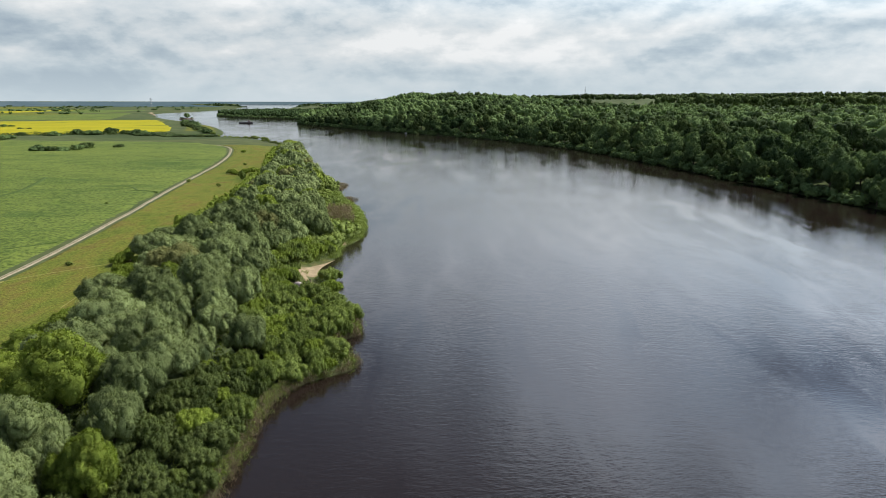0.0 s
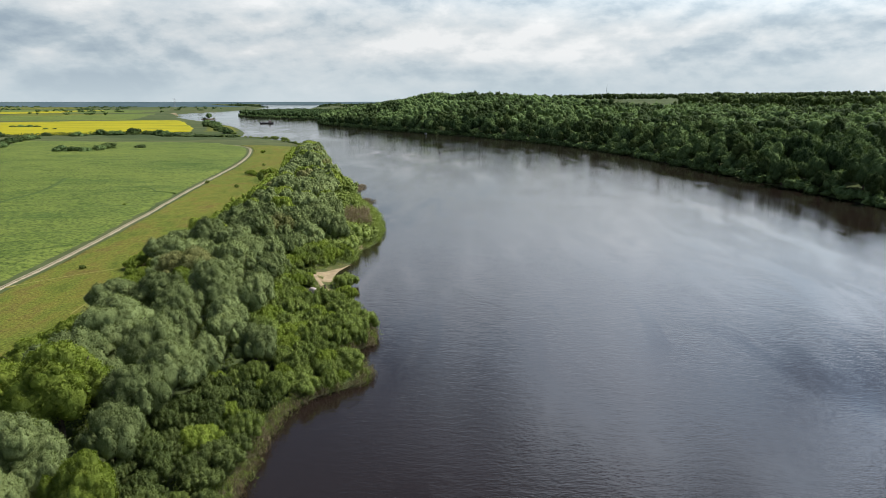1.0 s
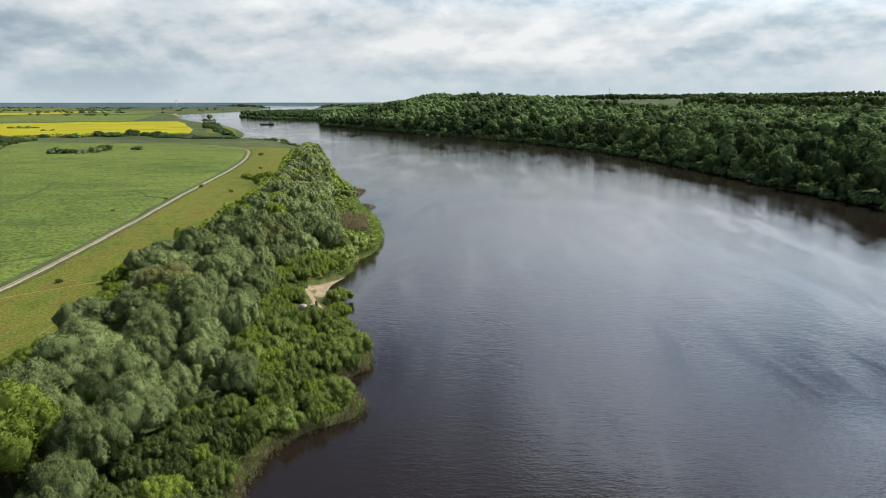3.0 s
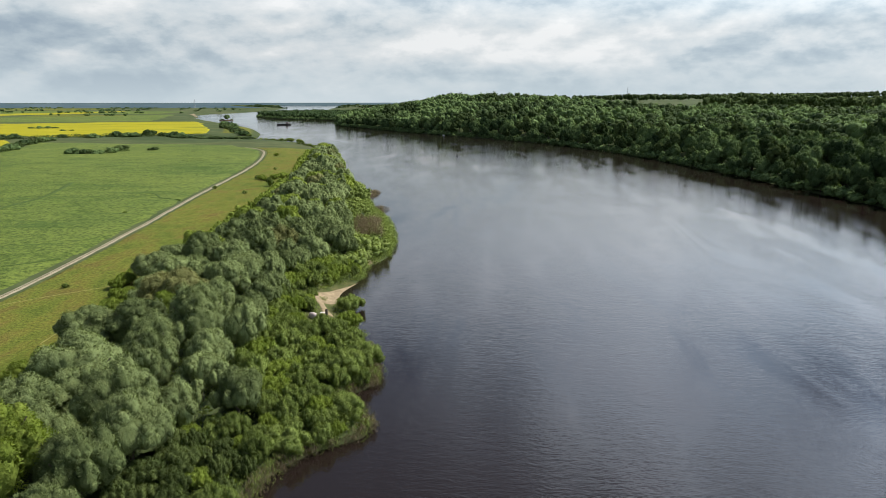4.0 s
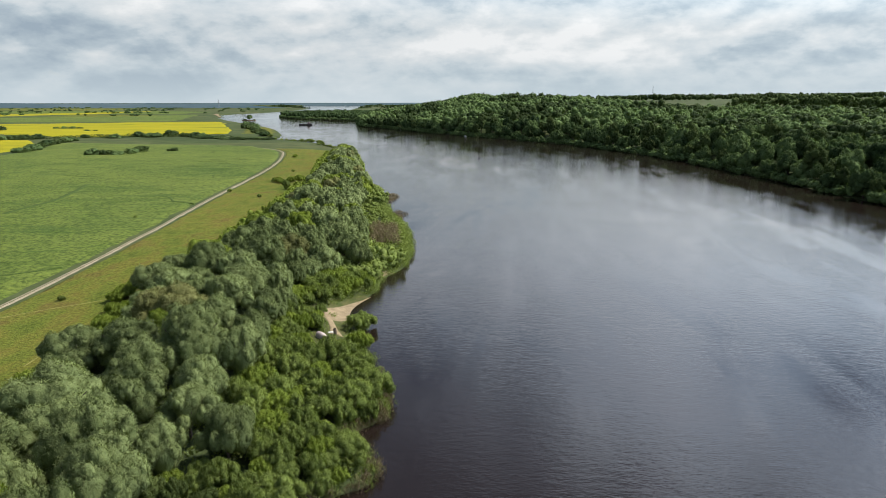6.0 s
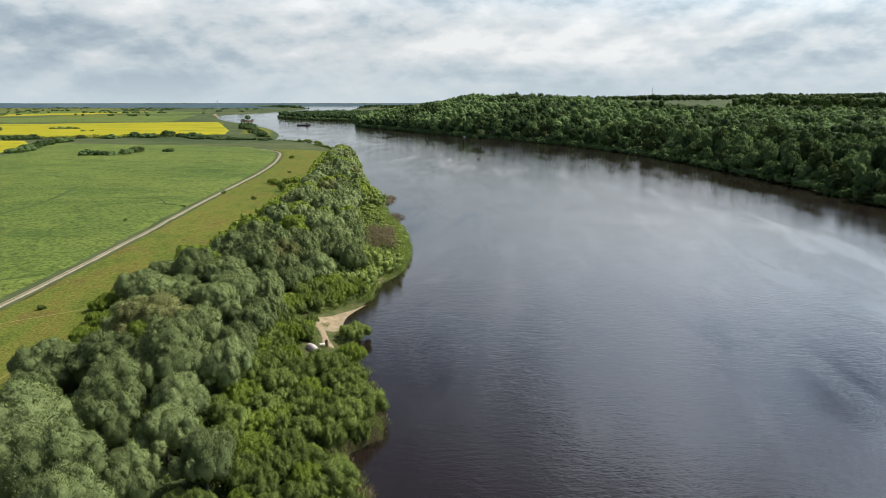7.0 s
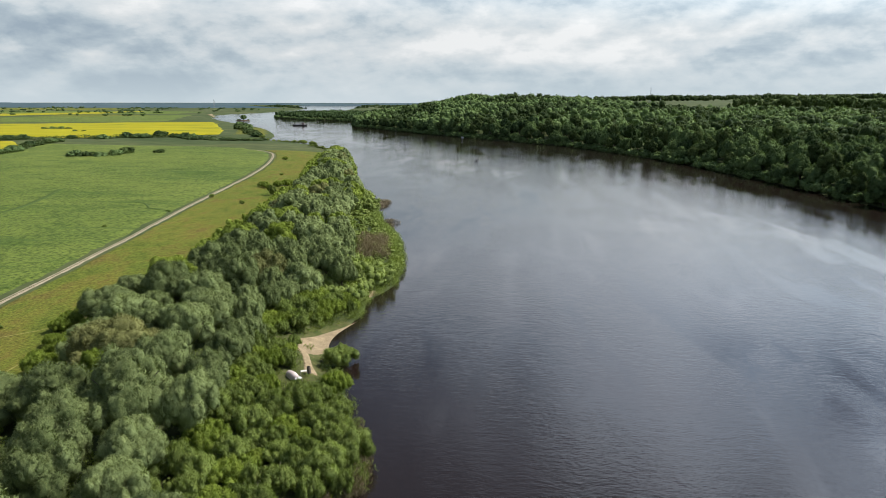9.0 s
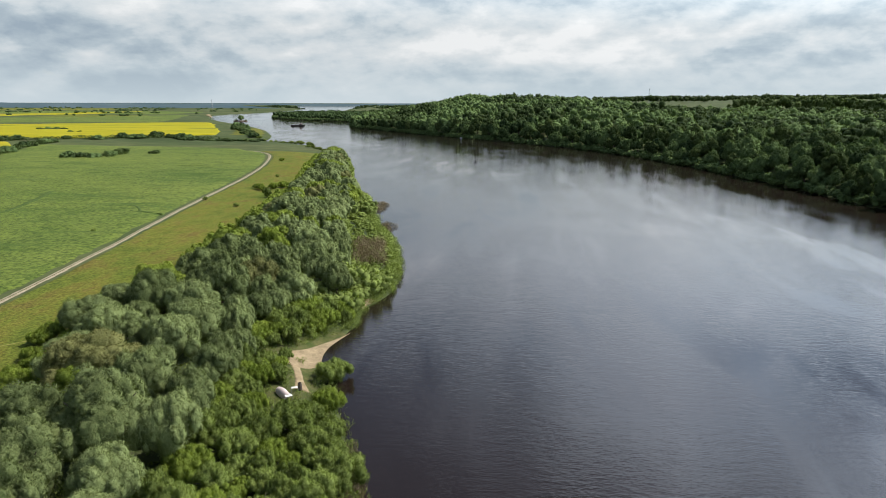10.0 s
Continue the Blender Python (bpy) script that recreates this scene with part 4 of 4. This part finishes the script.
def reed_islet(x, y, rx, ry, n, seed):
    rnd = random.Random(seed)
    rs = np.random.RandomState(seed)
    V, F, N = [], [], []
    for _ in range(n):
        t, k = rnd.uniform(0, 6.28), rnd.random() ** 0.5
        px, py = x + math.cos(t) * k * rx, y + math.sin(t) * k * ry
        L, M = leaf_cloud(rs, [(px, py, 0.1, 0.8, 0.5)], 36, 0.42, 0.12, -2.0)
        F.extend((np.arange(len(L) // 4)[:, None] * 4 + np.array([[0, 1, 2, 3]]) + len(V)).tolist())
        V.extend(L.tolist())
        N.extend(M.tolist())
    return tagged(new("reed_clump", mesh_of("reed_clump", V, F, REED, True, N)), "reddish-brown reed clump standing in shallow water", "reeds")


reed_islet(-39.5, 266, 3.2, 11.0, 150, 1)
reed_islet(-51, 294, 2.8, 4.5, 60, 2)
reed_islet(-30.8, 231, 2.8, 8.0, 100, 3)


def right_foot():
    rnd = random.Random(41)
    rs = np.random.RandomState(41)
    V, F, N = [], [], []
    for i in range(len(RB) - 1):
        (ax, ay), (bx, by) = RB[i], RB[i + 1]
        if ay < 120 or ay > 1400:
            continue
        w = math.hypot(bx - ax, by - ay)
        nx, ny = (by - ay) / w, -(bx - ax) / w
        for _ in range(int(w / 1.0)):
            k, d = rnd.random(), rnd.uniform(-1.6, 3.5)
            x, y = ax + (bx - ax) * k + nx * d, ay + (by - ay) * k + ny * d
            tree_blob(rs, V, F, N, x, y, max(0.0, d * 0.35) - 0.8, rnd.uniform(1.6, 3.0), rnd.uniform(2.5, 5.5), 30, 0.4)
    tagged(new("bank_bushes", mesh_of("bank_bushes", V, F, WOOD, True, N)), "dark overhanging bushes at the foot of the wooded bank", "bushes", kind="stuff")


right_foot()
stand(shrubs[0], -21.0, 125.2, 1.15, 0.95, 40, "landing place bushes")
for bx, by, bs in ((-28.9, 140.6, 0.9), (-26.5, 144.4, 0.9), (-32.0, 137.4, 1.0), (-24.7, 147.6, 0.8), (-31.5, 146.5, 1.2), (-25.4, 149.0, 0.9), (-36.0, 134.0, 1.0)):
    stand(bright_shrubs[0], bx, by, bs, bs * 0.95, bx * 37 % 360, "landing place bushes")
for bx, by, bs in ((-27.9, 122.4, 0.7), (-30.6, 123.4, 0.75), (-29.6, 119.6, 0.62), (-29.5, 116.5, 0.8), (-20.4, 118.4, 0.5), (-21.6, 113.6, 0.5)):
    stand(shrubs[2], bx, by, bs, bs * 0.85, bx * 61 % 360, "landing place bushes")

# ---- bushes and trees of the meadow and the plain ----
for bx, by, bs in ((-90, 291, 0.85), (-88, 288, 0.7), (-92.5, 294, 0.6), (-85, 292, 0.9), (-82.5, 296, 1.0), (-83, 249, 0.42), (-99, 262, 0.4), (-96, 330, 0.4), (-117, 402, 0.7), (-104, 205, 0.3), (-74, 128, 0.3)):
    stand(bright_shrubs[0] if bs > 0.65 else shrubs[0], bx, by, bs, bs * 1.0, bx * 53 % 360, "meadow bushes")
stand(shrubs[1], -80, 270, 0.75, 1.15, 20, "meadow bushes")
plain = [plant("hedge_tree", 120 + i, 4.5, 8.0, 7, 800, 0.6, 0.6, -0.3, WOOD if i < 2 else DARKWOOD, "dark round hedge tree on the river plain", "tree", 3, 3, 2) for i in range(3)]
HEDGE = [(-249, 414, 6.0), (-242, 415, 5.0), (-234, 415, 4.5), (-232, 428, 5.0), (-236, 447, 5.5), (-212, 443, 4.0), (-310, 442, 7.0), (-309, 428, 4.5), (-337, 494, 6.0),
         (-335, 500, 6.0), (-348, 532, 5.5), (-346, 540, 5.0), (-365, 586, 5.0), (-333, 579, 6.0), (-325, 605, 7.0), (-312, 597, 6.0), (-306, 598, 6.0), (-305, 625, 8.0),
         (-284, 608, 5.5), (-271, 600, 7.0), (-264, 600, 6.0), (-406, 536, 7.0), (-404, 544, 7.0), (-404, 559, 6.5), (-397, 567, 6.5), (-536, 699, 9.0), (-500, 742, 4.0), (-492, 744, 5.0), (-484, 746, 5.0), (-476, 748, 4.0), (-560, 730, 4.0), (-566, 729, 4.5), (-430, 690, 3.5), (-422, 692, 3.0)]
for bx, by, br in HEDGE:
    stand(plain[int(abs(bx)) % 3], bx, by, br / 4.5, br / 4.5 * 0.55, bx * 17 % 360, "hedge trees of the plain").location.z -= 0.28 * br
_r = random.Random(77)
HEAD_K = [0, 0.3, 0.55, 0.72, 0.75, 1.0]
HEAD_X = [-322, -286, -250, -214, -196, -258]
HEAD_Y = [868, 778, 702, 632, 566, 592]
for i in range(46):
    k = i / 45
    bx, by = np.interp(k, HEAD_K, HEAD_X), np.interp(k, HEAD_K, HEAD_Y)
    br = _r.uniform(3.6, 7.0)
    stand(plain[2 if i % 4 else 1], bx + _r.uniform(-7, 4), by + _r.uniform(-8, 8), br / 4.5, br / 4.5 * (_r.uniform(0.42, 0.62) if k < 0.74 else 0.32), i * 67 % 360, "headland trees").location.z -= 0.2 * br
for i in range(22):
    k = i / 21
    stand(shrubs[i % 3], np.interp(k, [0, 1], [-106, -205]) - _r.uniform(2, 7), np.interp(k, [0, 0.5, 1], [482, 575, 628]), _r.uniform(0.6, 1.3), _r.uniform(0.5, 1.0), i * 41, "headland bushes")


def hedge_line(line, n, seed):
    p = along(line, n)
    rnd = random.Random(seed)
    return [(float(a) + rnd.uniform(-3, 3), float(b) + rnd.uniform(-3, 3)) for a, b in p]


growth("hedge", hedge_line([(-430, 536), (-404, 550), (-365, 586), (-333, 579), (-325, 604), (-264, 600), (-230, 612)], 120, 3) + hedge_line([(-300, 424), (-312, 440), (-338, 498), (-346, 540)], 50, 4)
       + hedge_line([(-252, 414), (-230, 420), (-234, 447)], 24, 5), 3.0, 2.6, 60, 0.8, DARKWOOD, "low dark green hedge along the field edges", 51, "hedge", 0.7, -0.3)
growth("camp_grass", [(x, y) for x, y in scatter_in((-33, -21, 113, 147), 420, 52) if dist_to(SANDY, np.array([x]), np.array([y]))[0] > 1.7 and not inside(RIVER, np.array([x]), np.array([y]))[0]
       and dist_to(CAMP, np.array([x]), np.array([y]))[0] > 1.1], 0.5, 0.55, 40, 0.3, SHRUB, "tufts of green grass round the landing place", 52, "grass", 0.2, -1.8)


# ---- made things ----
def box(bm, x0, x1, y0, y1, z0, z1, top=1.0):
    vs = [bm.verts.new((x, y, z)) for z, k in ((z0, 1.0), (z1, top)) for x, y in
          (((x0 + x1) / 2 + (x0 - x1) / 2 * k, (y0 + y1) / 2 + (y0 - y1) / 2 * k), ((x0 + x1) / 2 - (x0 - x1) / 2 * k, (y0 + y1) / 2 + (y0 - y1) / 2 * k),
           ((x0 + x1) / 2 - (x0 - x1) / 2 * k, (y0 + y1) / 2 - (y0 - y1) / 2 * k), ((x0 + x1) / 2 + (x0 - x1) / 2 * k, (y0 + y1) / 2 - (y0 - y1) / 2 * k))]
    for f in ((3, 2, 1, 0), (4, 5, 6, 7), (0, 1, 5, 4), (1, 2, 6, 5), (2, 3, 7, 6), (3, 0, 4, 7)):
        bm.faces.new([vs[i] for i in f])


def made(name, boxes, mat, parent, bevel=0.03, label=""):
    bm = bmesh.new()
    for b in boxes:
        box(bm, *b)
    if bevel:
        bmesh.ops.bevel(bm, geom=bm.edges[:], offset=bevel, segments=1, affect="EDGES")
    me = bpy.data.meshes.new(name)
    bm.to_mesh(me)
    bm.free()
    me.materials.append(mat)
    return part(name, me, parent, label)


def hull_mesh(name, length, width, z0, z1, mat, sheer=0.4):
    """A boat's hull, pointed at the bow, blunt at the stern, with a sunk deck."""
    V, F = [], []
    n = 13
    for i in range(n):
        k = i / (n - 1)
        w = width / 2 * min(1.0, 0.72 + k * 2, (1 - k) * 3.2 + 0.05)
        x = -length / 2 + length * k
        s = sheer * (2 * k - 1) ** 2
        V += [(x, -w * 0.7, z0), (x, w * 0.7, z0), (x, w, z1 + s), (x, w - 0.25, z1 + s), (x, w - 0.25, z1 + s - 0.5), (x, -w + 0.25, z1 + s - 0.5), (x, -w + 0.25, z1 + s), (x, -w, z1 + s)]
    for i in range(n - 1):
        for j in range(8):
            F.append((i * 8 + j, i * 8 + (j + 1) % 8, i * 8 + 8 + (j + 1) % 8, i * 8 + 8 + j))
    F += [tuple(range(8)), tuple(range((n - 1) * 8 + 7, (n - 1) * 8 - 1, -1))]
    return mesh_of(name, V, F, mat, False)


def workboat():
    b = tagged(new("workboat"), "dark low river workboat with a brown wheelhouse, afloat", "boat")
    part("hull", hull_mesh("hull", 18.5, 4.6, -0.5, 1.5, HULL), b)
    wheel = made("wheelhouse", [(2.4, 5.8, -1.4, 1.4, 1.0, 3.4)], CABIN, b, 0.06, "rusty brown painted wheelhouse")
    made("roof", [(2.1, 6.1, -1.7, 1.7, 3.4, 3.58)], CABIN, wheel)
    made("window", [(2.36, 2.44, -1.0, 1.0, 2.2, 2.9)], GLASS, wheel, 0)
    made("window", [(2.9, 5.3, -1.44, -1.36, 2.2, 2.9)], GLASS, wheel, 0)
    made("upper_cabin", [(3.4, 5.2, -1.0, 1.0, 3.58, 4.7, 0.9)], CABIN, wheel, 0.05)
    made("mast", [(4.2, 4.34, -0.07, 0.07, 4.7, 7.2), (3.7, 4.8, -0.05, 0.05, 6.3, 6.42)], STEEL, b, 0)
    made("hatch_coaming", [(-6.5, 1.2, -1.5, 1.5, 1.0, 1.7)], HULL, b, 0.05)
    made("winch", [(-8.0, -7.2, -0.5, 0.5, 1.2, 2.0, 0.7)], STEEL, b, 0.04)
    b.matrix_world = pose(-264, 927, 0, 0, 0, 8)


def buoy():
    b = tagged(new("buoy"), "small dark channel buoy floating in the river", "buoy")
    made("float", [(-0.7, 0.7, -0.7, 0.7, -0.2, 0.35, 0.85)], HULL, b, 0.12)
    made("topmark", [(-0.3, 0.3, -0.3, 0.3, 0.35, 1.3, 0.25)], HULL, b, 0.03)
    b.matrix_world = pose(-10.1, 437, 0)


def rowing_boat(x, y, turn, mat, label):
    b = tagged(new("rowing_boat"), label, "boat")
    part("hull", hull_mesh("hull", 5.0, 1.6, -0.1, 0.75, mat, 0.2), b)
    made("thwart", [(-1.2, -0.9, -0.6, 0.6, 0.45, 0.52)], BARK, b, 0)
    made("thwart", [(0.8, 1.1, -0.6, 0.6, 0.45, 0.52)], BARK, b, 0)
    b.matrix_world = pose(x, y, 0.05, 0, 0, turn)


def tent():
    """A pinkish-white ridge tent with a paler awning and a ground sheet."""
    b = tagged(new("tent"), "pinkish-white camping tent with a pale awning in the bushes", "tent")
    L, W, H = 3.2, 1.35, 1.05
    V, F = [], []
    n, m = 9, 11
    for i in range(n):
        k = i / (n - 1)
        x = -L / 2 + L * k
        h = H * (0.62 + 0.38 * math.sin(math.pi * (0.12 + 0.76 * k)))
        for j in range(m):
            t = math.pi * j / (m - 1)
            V.append((x, math.cos(t) * W / 2 * (0.8 + 0.2 * math.sin(math.pi * k)), h * math.sin(t) ** 0.8))
    for i in range(n - 1):
        for j in range(m - 1):
            F.append((i * m + j, i * m + j + 1, i * m + m + j + 1, i * m + m + j))
    F += [tuple(range(m)), tuple(range(n * m - 1, (n - 1) * m - 1, -1))]
    part("canopy", mesh_of("canopy", V, F, CANVAS), b)
    made("awning", [(1.5, 2.3, -0.5, 0.5, 0.66, 0.70)], AWNING, b, 0, "off-white awning cloth")
    for py in (-0.46, 0.46):
        made("pole", [(2.24, 2.27, py - 0.015, py + 0.015, 0, 0.66)], STEEL, b, 0)
    made("ground_sheet", [(-1.65, 2.3, -0.75, 0.75, -0.05, 0.03)], TRODDEN, b, 0)
    b.matrix_world = pose(-25.4, 117.5, height(-25.4, 117.5) + 0.05, 0, 0, -48) @ Matrix.Scale(0.82, 4)


def camp_bits():
    s = tagged(new("tree_stump"), "dark upright charred tree stump beside the tent", "stump")
    me = trunk_mesh("trunk", 5, 3.0, 0.32, 0.3, 0)
    part("trunk", me, s)
    s.matrix_world = pose(-23.9, 119.4, height(-23.9, 119.4))
    t = tagged(new("folding_table"), "small white folding camp table", "table")
    made("tabletop", [(-0.4, 0.4, -0.25, 0.25, 0.66, 0.70)], AWNING, t, 0.01)
    for x in (-0.42, 0.42):
        for y in (-0.24, 0.24):
            made("leg", [(x - 0.02, x + 0.02, y - 0.02, y + 0.02, -0.05, 0.66)], STEEL, t, 0)
    t.matrix_world = pose(-24.3, 118.6, height(-24.3, 118.6), 0, 0, 25)


def lattice(name, x, y, h, w, label, arms=False):
    """A tapered four-legged lattice tower."""
    V, F = [], []

    def bar(a, b, r):
        a, b = np.array(a, float), np.array(b, float)
        d = (b - a) / np.linalg.norm(b - a)
        u = np.cross(d, [0.31, 0.87, 0.4])
        u /= np.linalg.norm(u)
        v = np.cross(d, u)
        o = len(V)
        for q in (a, b):
            for k in range(3):
                V.append(tuple(q + r * (u * math.cos(k * 2.094) + v * math.sin(k * 2.094))))
        for k in range(3):
            F.append((o + k, o + (k + 1) % 3, o + 3 + (k + 1) % 3, o + 3 + k))

    n = 8
    ring = [[(sx * w / 2 * (1 - 0.85 * i / n), sy * w / 2 * (1 - 0.85 * i / n), h * i / n) for sx, sy in ((-1, -1), (1, -1), (1, 1), (-1, 1))] for i in range(n + 1)]
    for i in range(n):
        for c in range(4):
            bar(ring[i][c], ring[i + 1][c], w * 0.03)
            bar(ring[i][c], ring[i + 1][(c + 1) % 4], w * 0.014)
            bar(ring[i + 1][c], ring[i + 1][(c + 1) % 4], w * 0.014)
    t = tagged(new(name), label, "mast")
    part("tower", mesh_of("tower", V, F, STEEL, False), t)
    if arms:
        for k in (0.7, 0.82, 0.94):
            made("crossarm", [(-w * 0.9, w * 0.9, -0.15, 0.15, h * k, h * k + 0.3)], STEEL, t, 0)
    else:
        made("antenna", [(-0.12, 0.12, -0.12, 0.12, h, h * 1.15)], STEEL, t, 0)
    t.matrix_world = pose(x, y, height(x, y))


AWNING = mat_plain("white_cloth", (0.50, 0.48, 0.45), (0.64, 0.61, 0.58), 0.85, 3.0)
PAINT = mat_plain("boat_paint", (0.6, 0.6, 0.58), (0.78, 0.78, 0.76), 0.5, 2.0)
RED = mat_plain("red_boat_paint", (0.35, 0.08, 0.05), (0.45, 0.12, 0.08), 0.5, 2.0)
workboat()
buoy()
rowing_boat(-30, 676, 120, PAINT, "small white rowing boat moored under the wooded bank")
rowing_boat(-199, 1052, 170, RED, "small red boat drawn up on the far sandy shore")
tent()
camp_bits()
lattice("pylon", -959, 2262, 30, 5, "grey lattice power pylon on the plain", True)
lattice("radio_mast", 583, 2590, 52, 6, "slender grey lattice radio mast on the plateau")


def islet():
    """A low islet with one round tree."""
    V, F = [], []
    n = 24
    for ring, (k, z) in enumerate(((1.0, -0.5), (0.92, 0.7), (0.6, 1.3), (0.0, 1.5))):
        for i in range(n):
            t = 2 * math.pi * i / n
            V.append((math.cos(t) * 12 * k * (1 + 0.1 * math.sin(3 * t)), math.sin(t) * 6 * k, z))
    for r in range(3):
        for i in range(n):
            F.append((r * n + i, r * n + (i + 1) % n, (r + 1) * n + (i + 1) % n, (r + 1) * n + i))
    ob = tagged(new("islet", mesh_of("islet", V, F, SOIL)), "low dark earth islet in the far river bend", "islet", kind="structure")
    ob.matrix_world = pose(-416, 1112, 0, 0, 0, 10)
    t = copy_thing(plain[0], pose(-414, 1112, 1.0))
    t.scale = (1.2, 1.2, 1.15)
    for bx in (-424, -421, -406):
        t = copy_thing(plain[1], pose(bx, 1111, 0.7))
        t.scale = (0.5, 0.5, 0.3)


islet()
patch("far_beach", [(-620, 1440), (-560, 1330), (-520, 1250)], [(-640, 1505), (-590, 1400), (-530, 1300)], 30, 8, 0.3, SAND, "pale sandy shore in the far bend", "beach", 2.0)
patch("far_beach", [(-200, 1000), (-199, 1050), (-215, 1100)], [(-190, 1000), (-190, 1060), (-205, 1110)], 16, 6, 0.25, SAND, "pale sandy shore behind the wooded point", "beach", 1.0)
patch("footpath", subdivide([(-28.6, 129), (-26.6, 125.5), (-25.4, 122), (-25, 119.4)]), subdivide([(-26.6, 129), (-25.3, 125.3), (-23.9, 122), (-22.2, 119.4)]), 40, 8, 0.08, SAND, "trodden sandy path from the landing place to the tent", "path", 0.2)
for line in ([(-60.5, 100), (-61.6, 112), (-61.5, 122), (-62.8, 130), (-65, 138), (-66, 152), (-64, 166)], [(-81, 115), (-74, 122.5), (-68.9, 126.5), (-64.6, 130.6), (-63.6, 134)]):
    rut = subdivide(line)
    patch("wheel_rut", offset(rut, -0.3), offset(rut, 0.3), 80, 4, 0.19, STRAW, "faint straw-coloured wheel rut across the meadow", "track", 0.14)
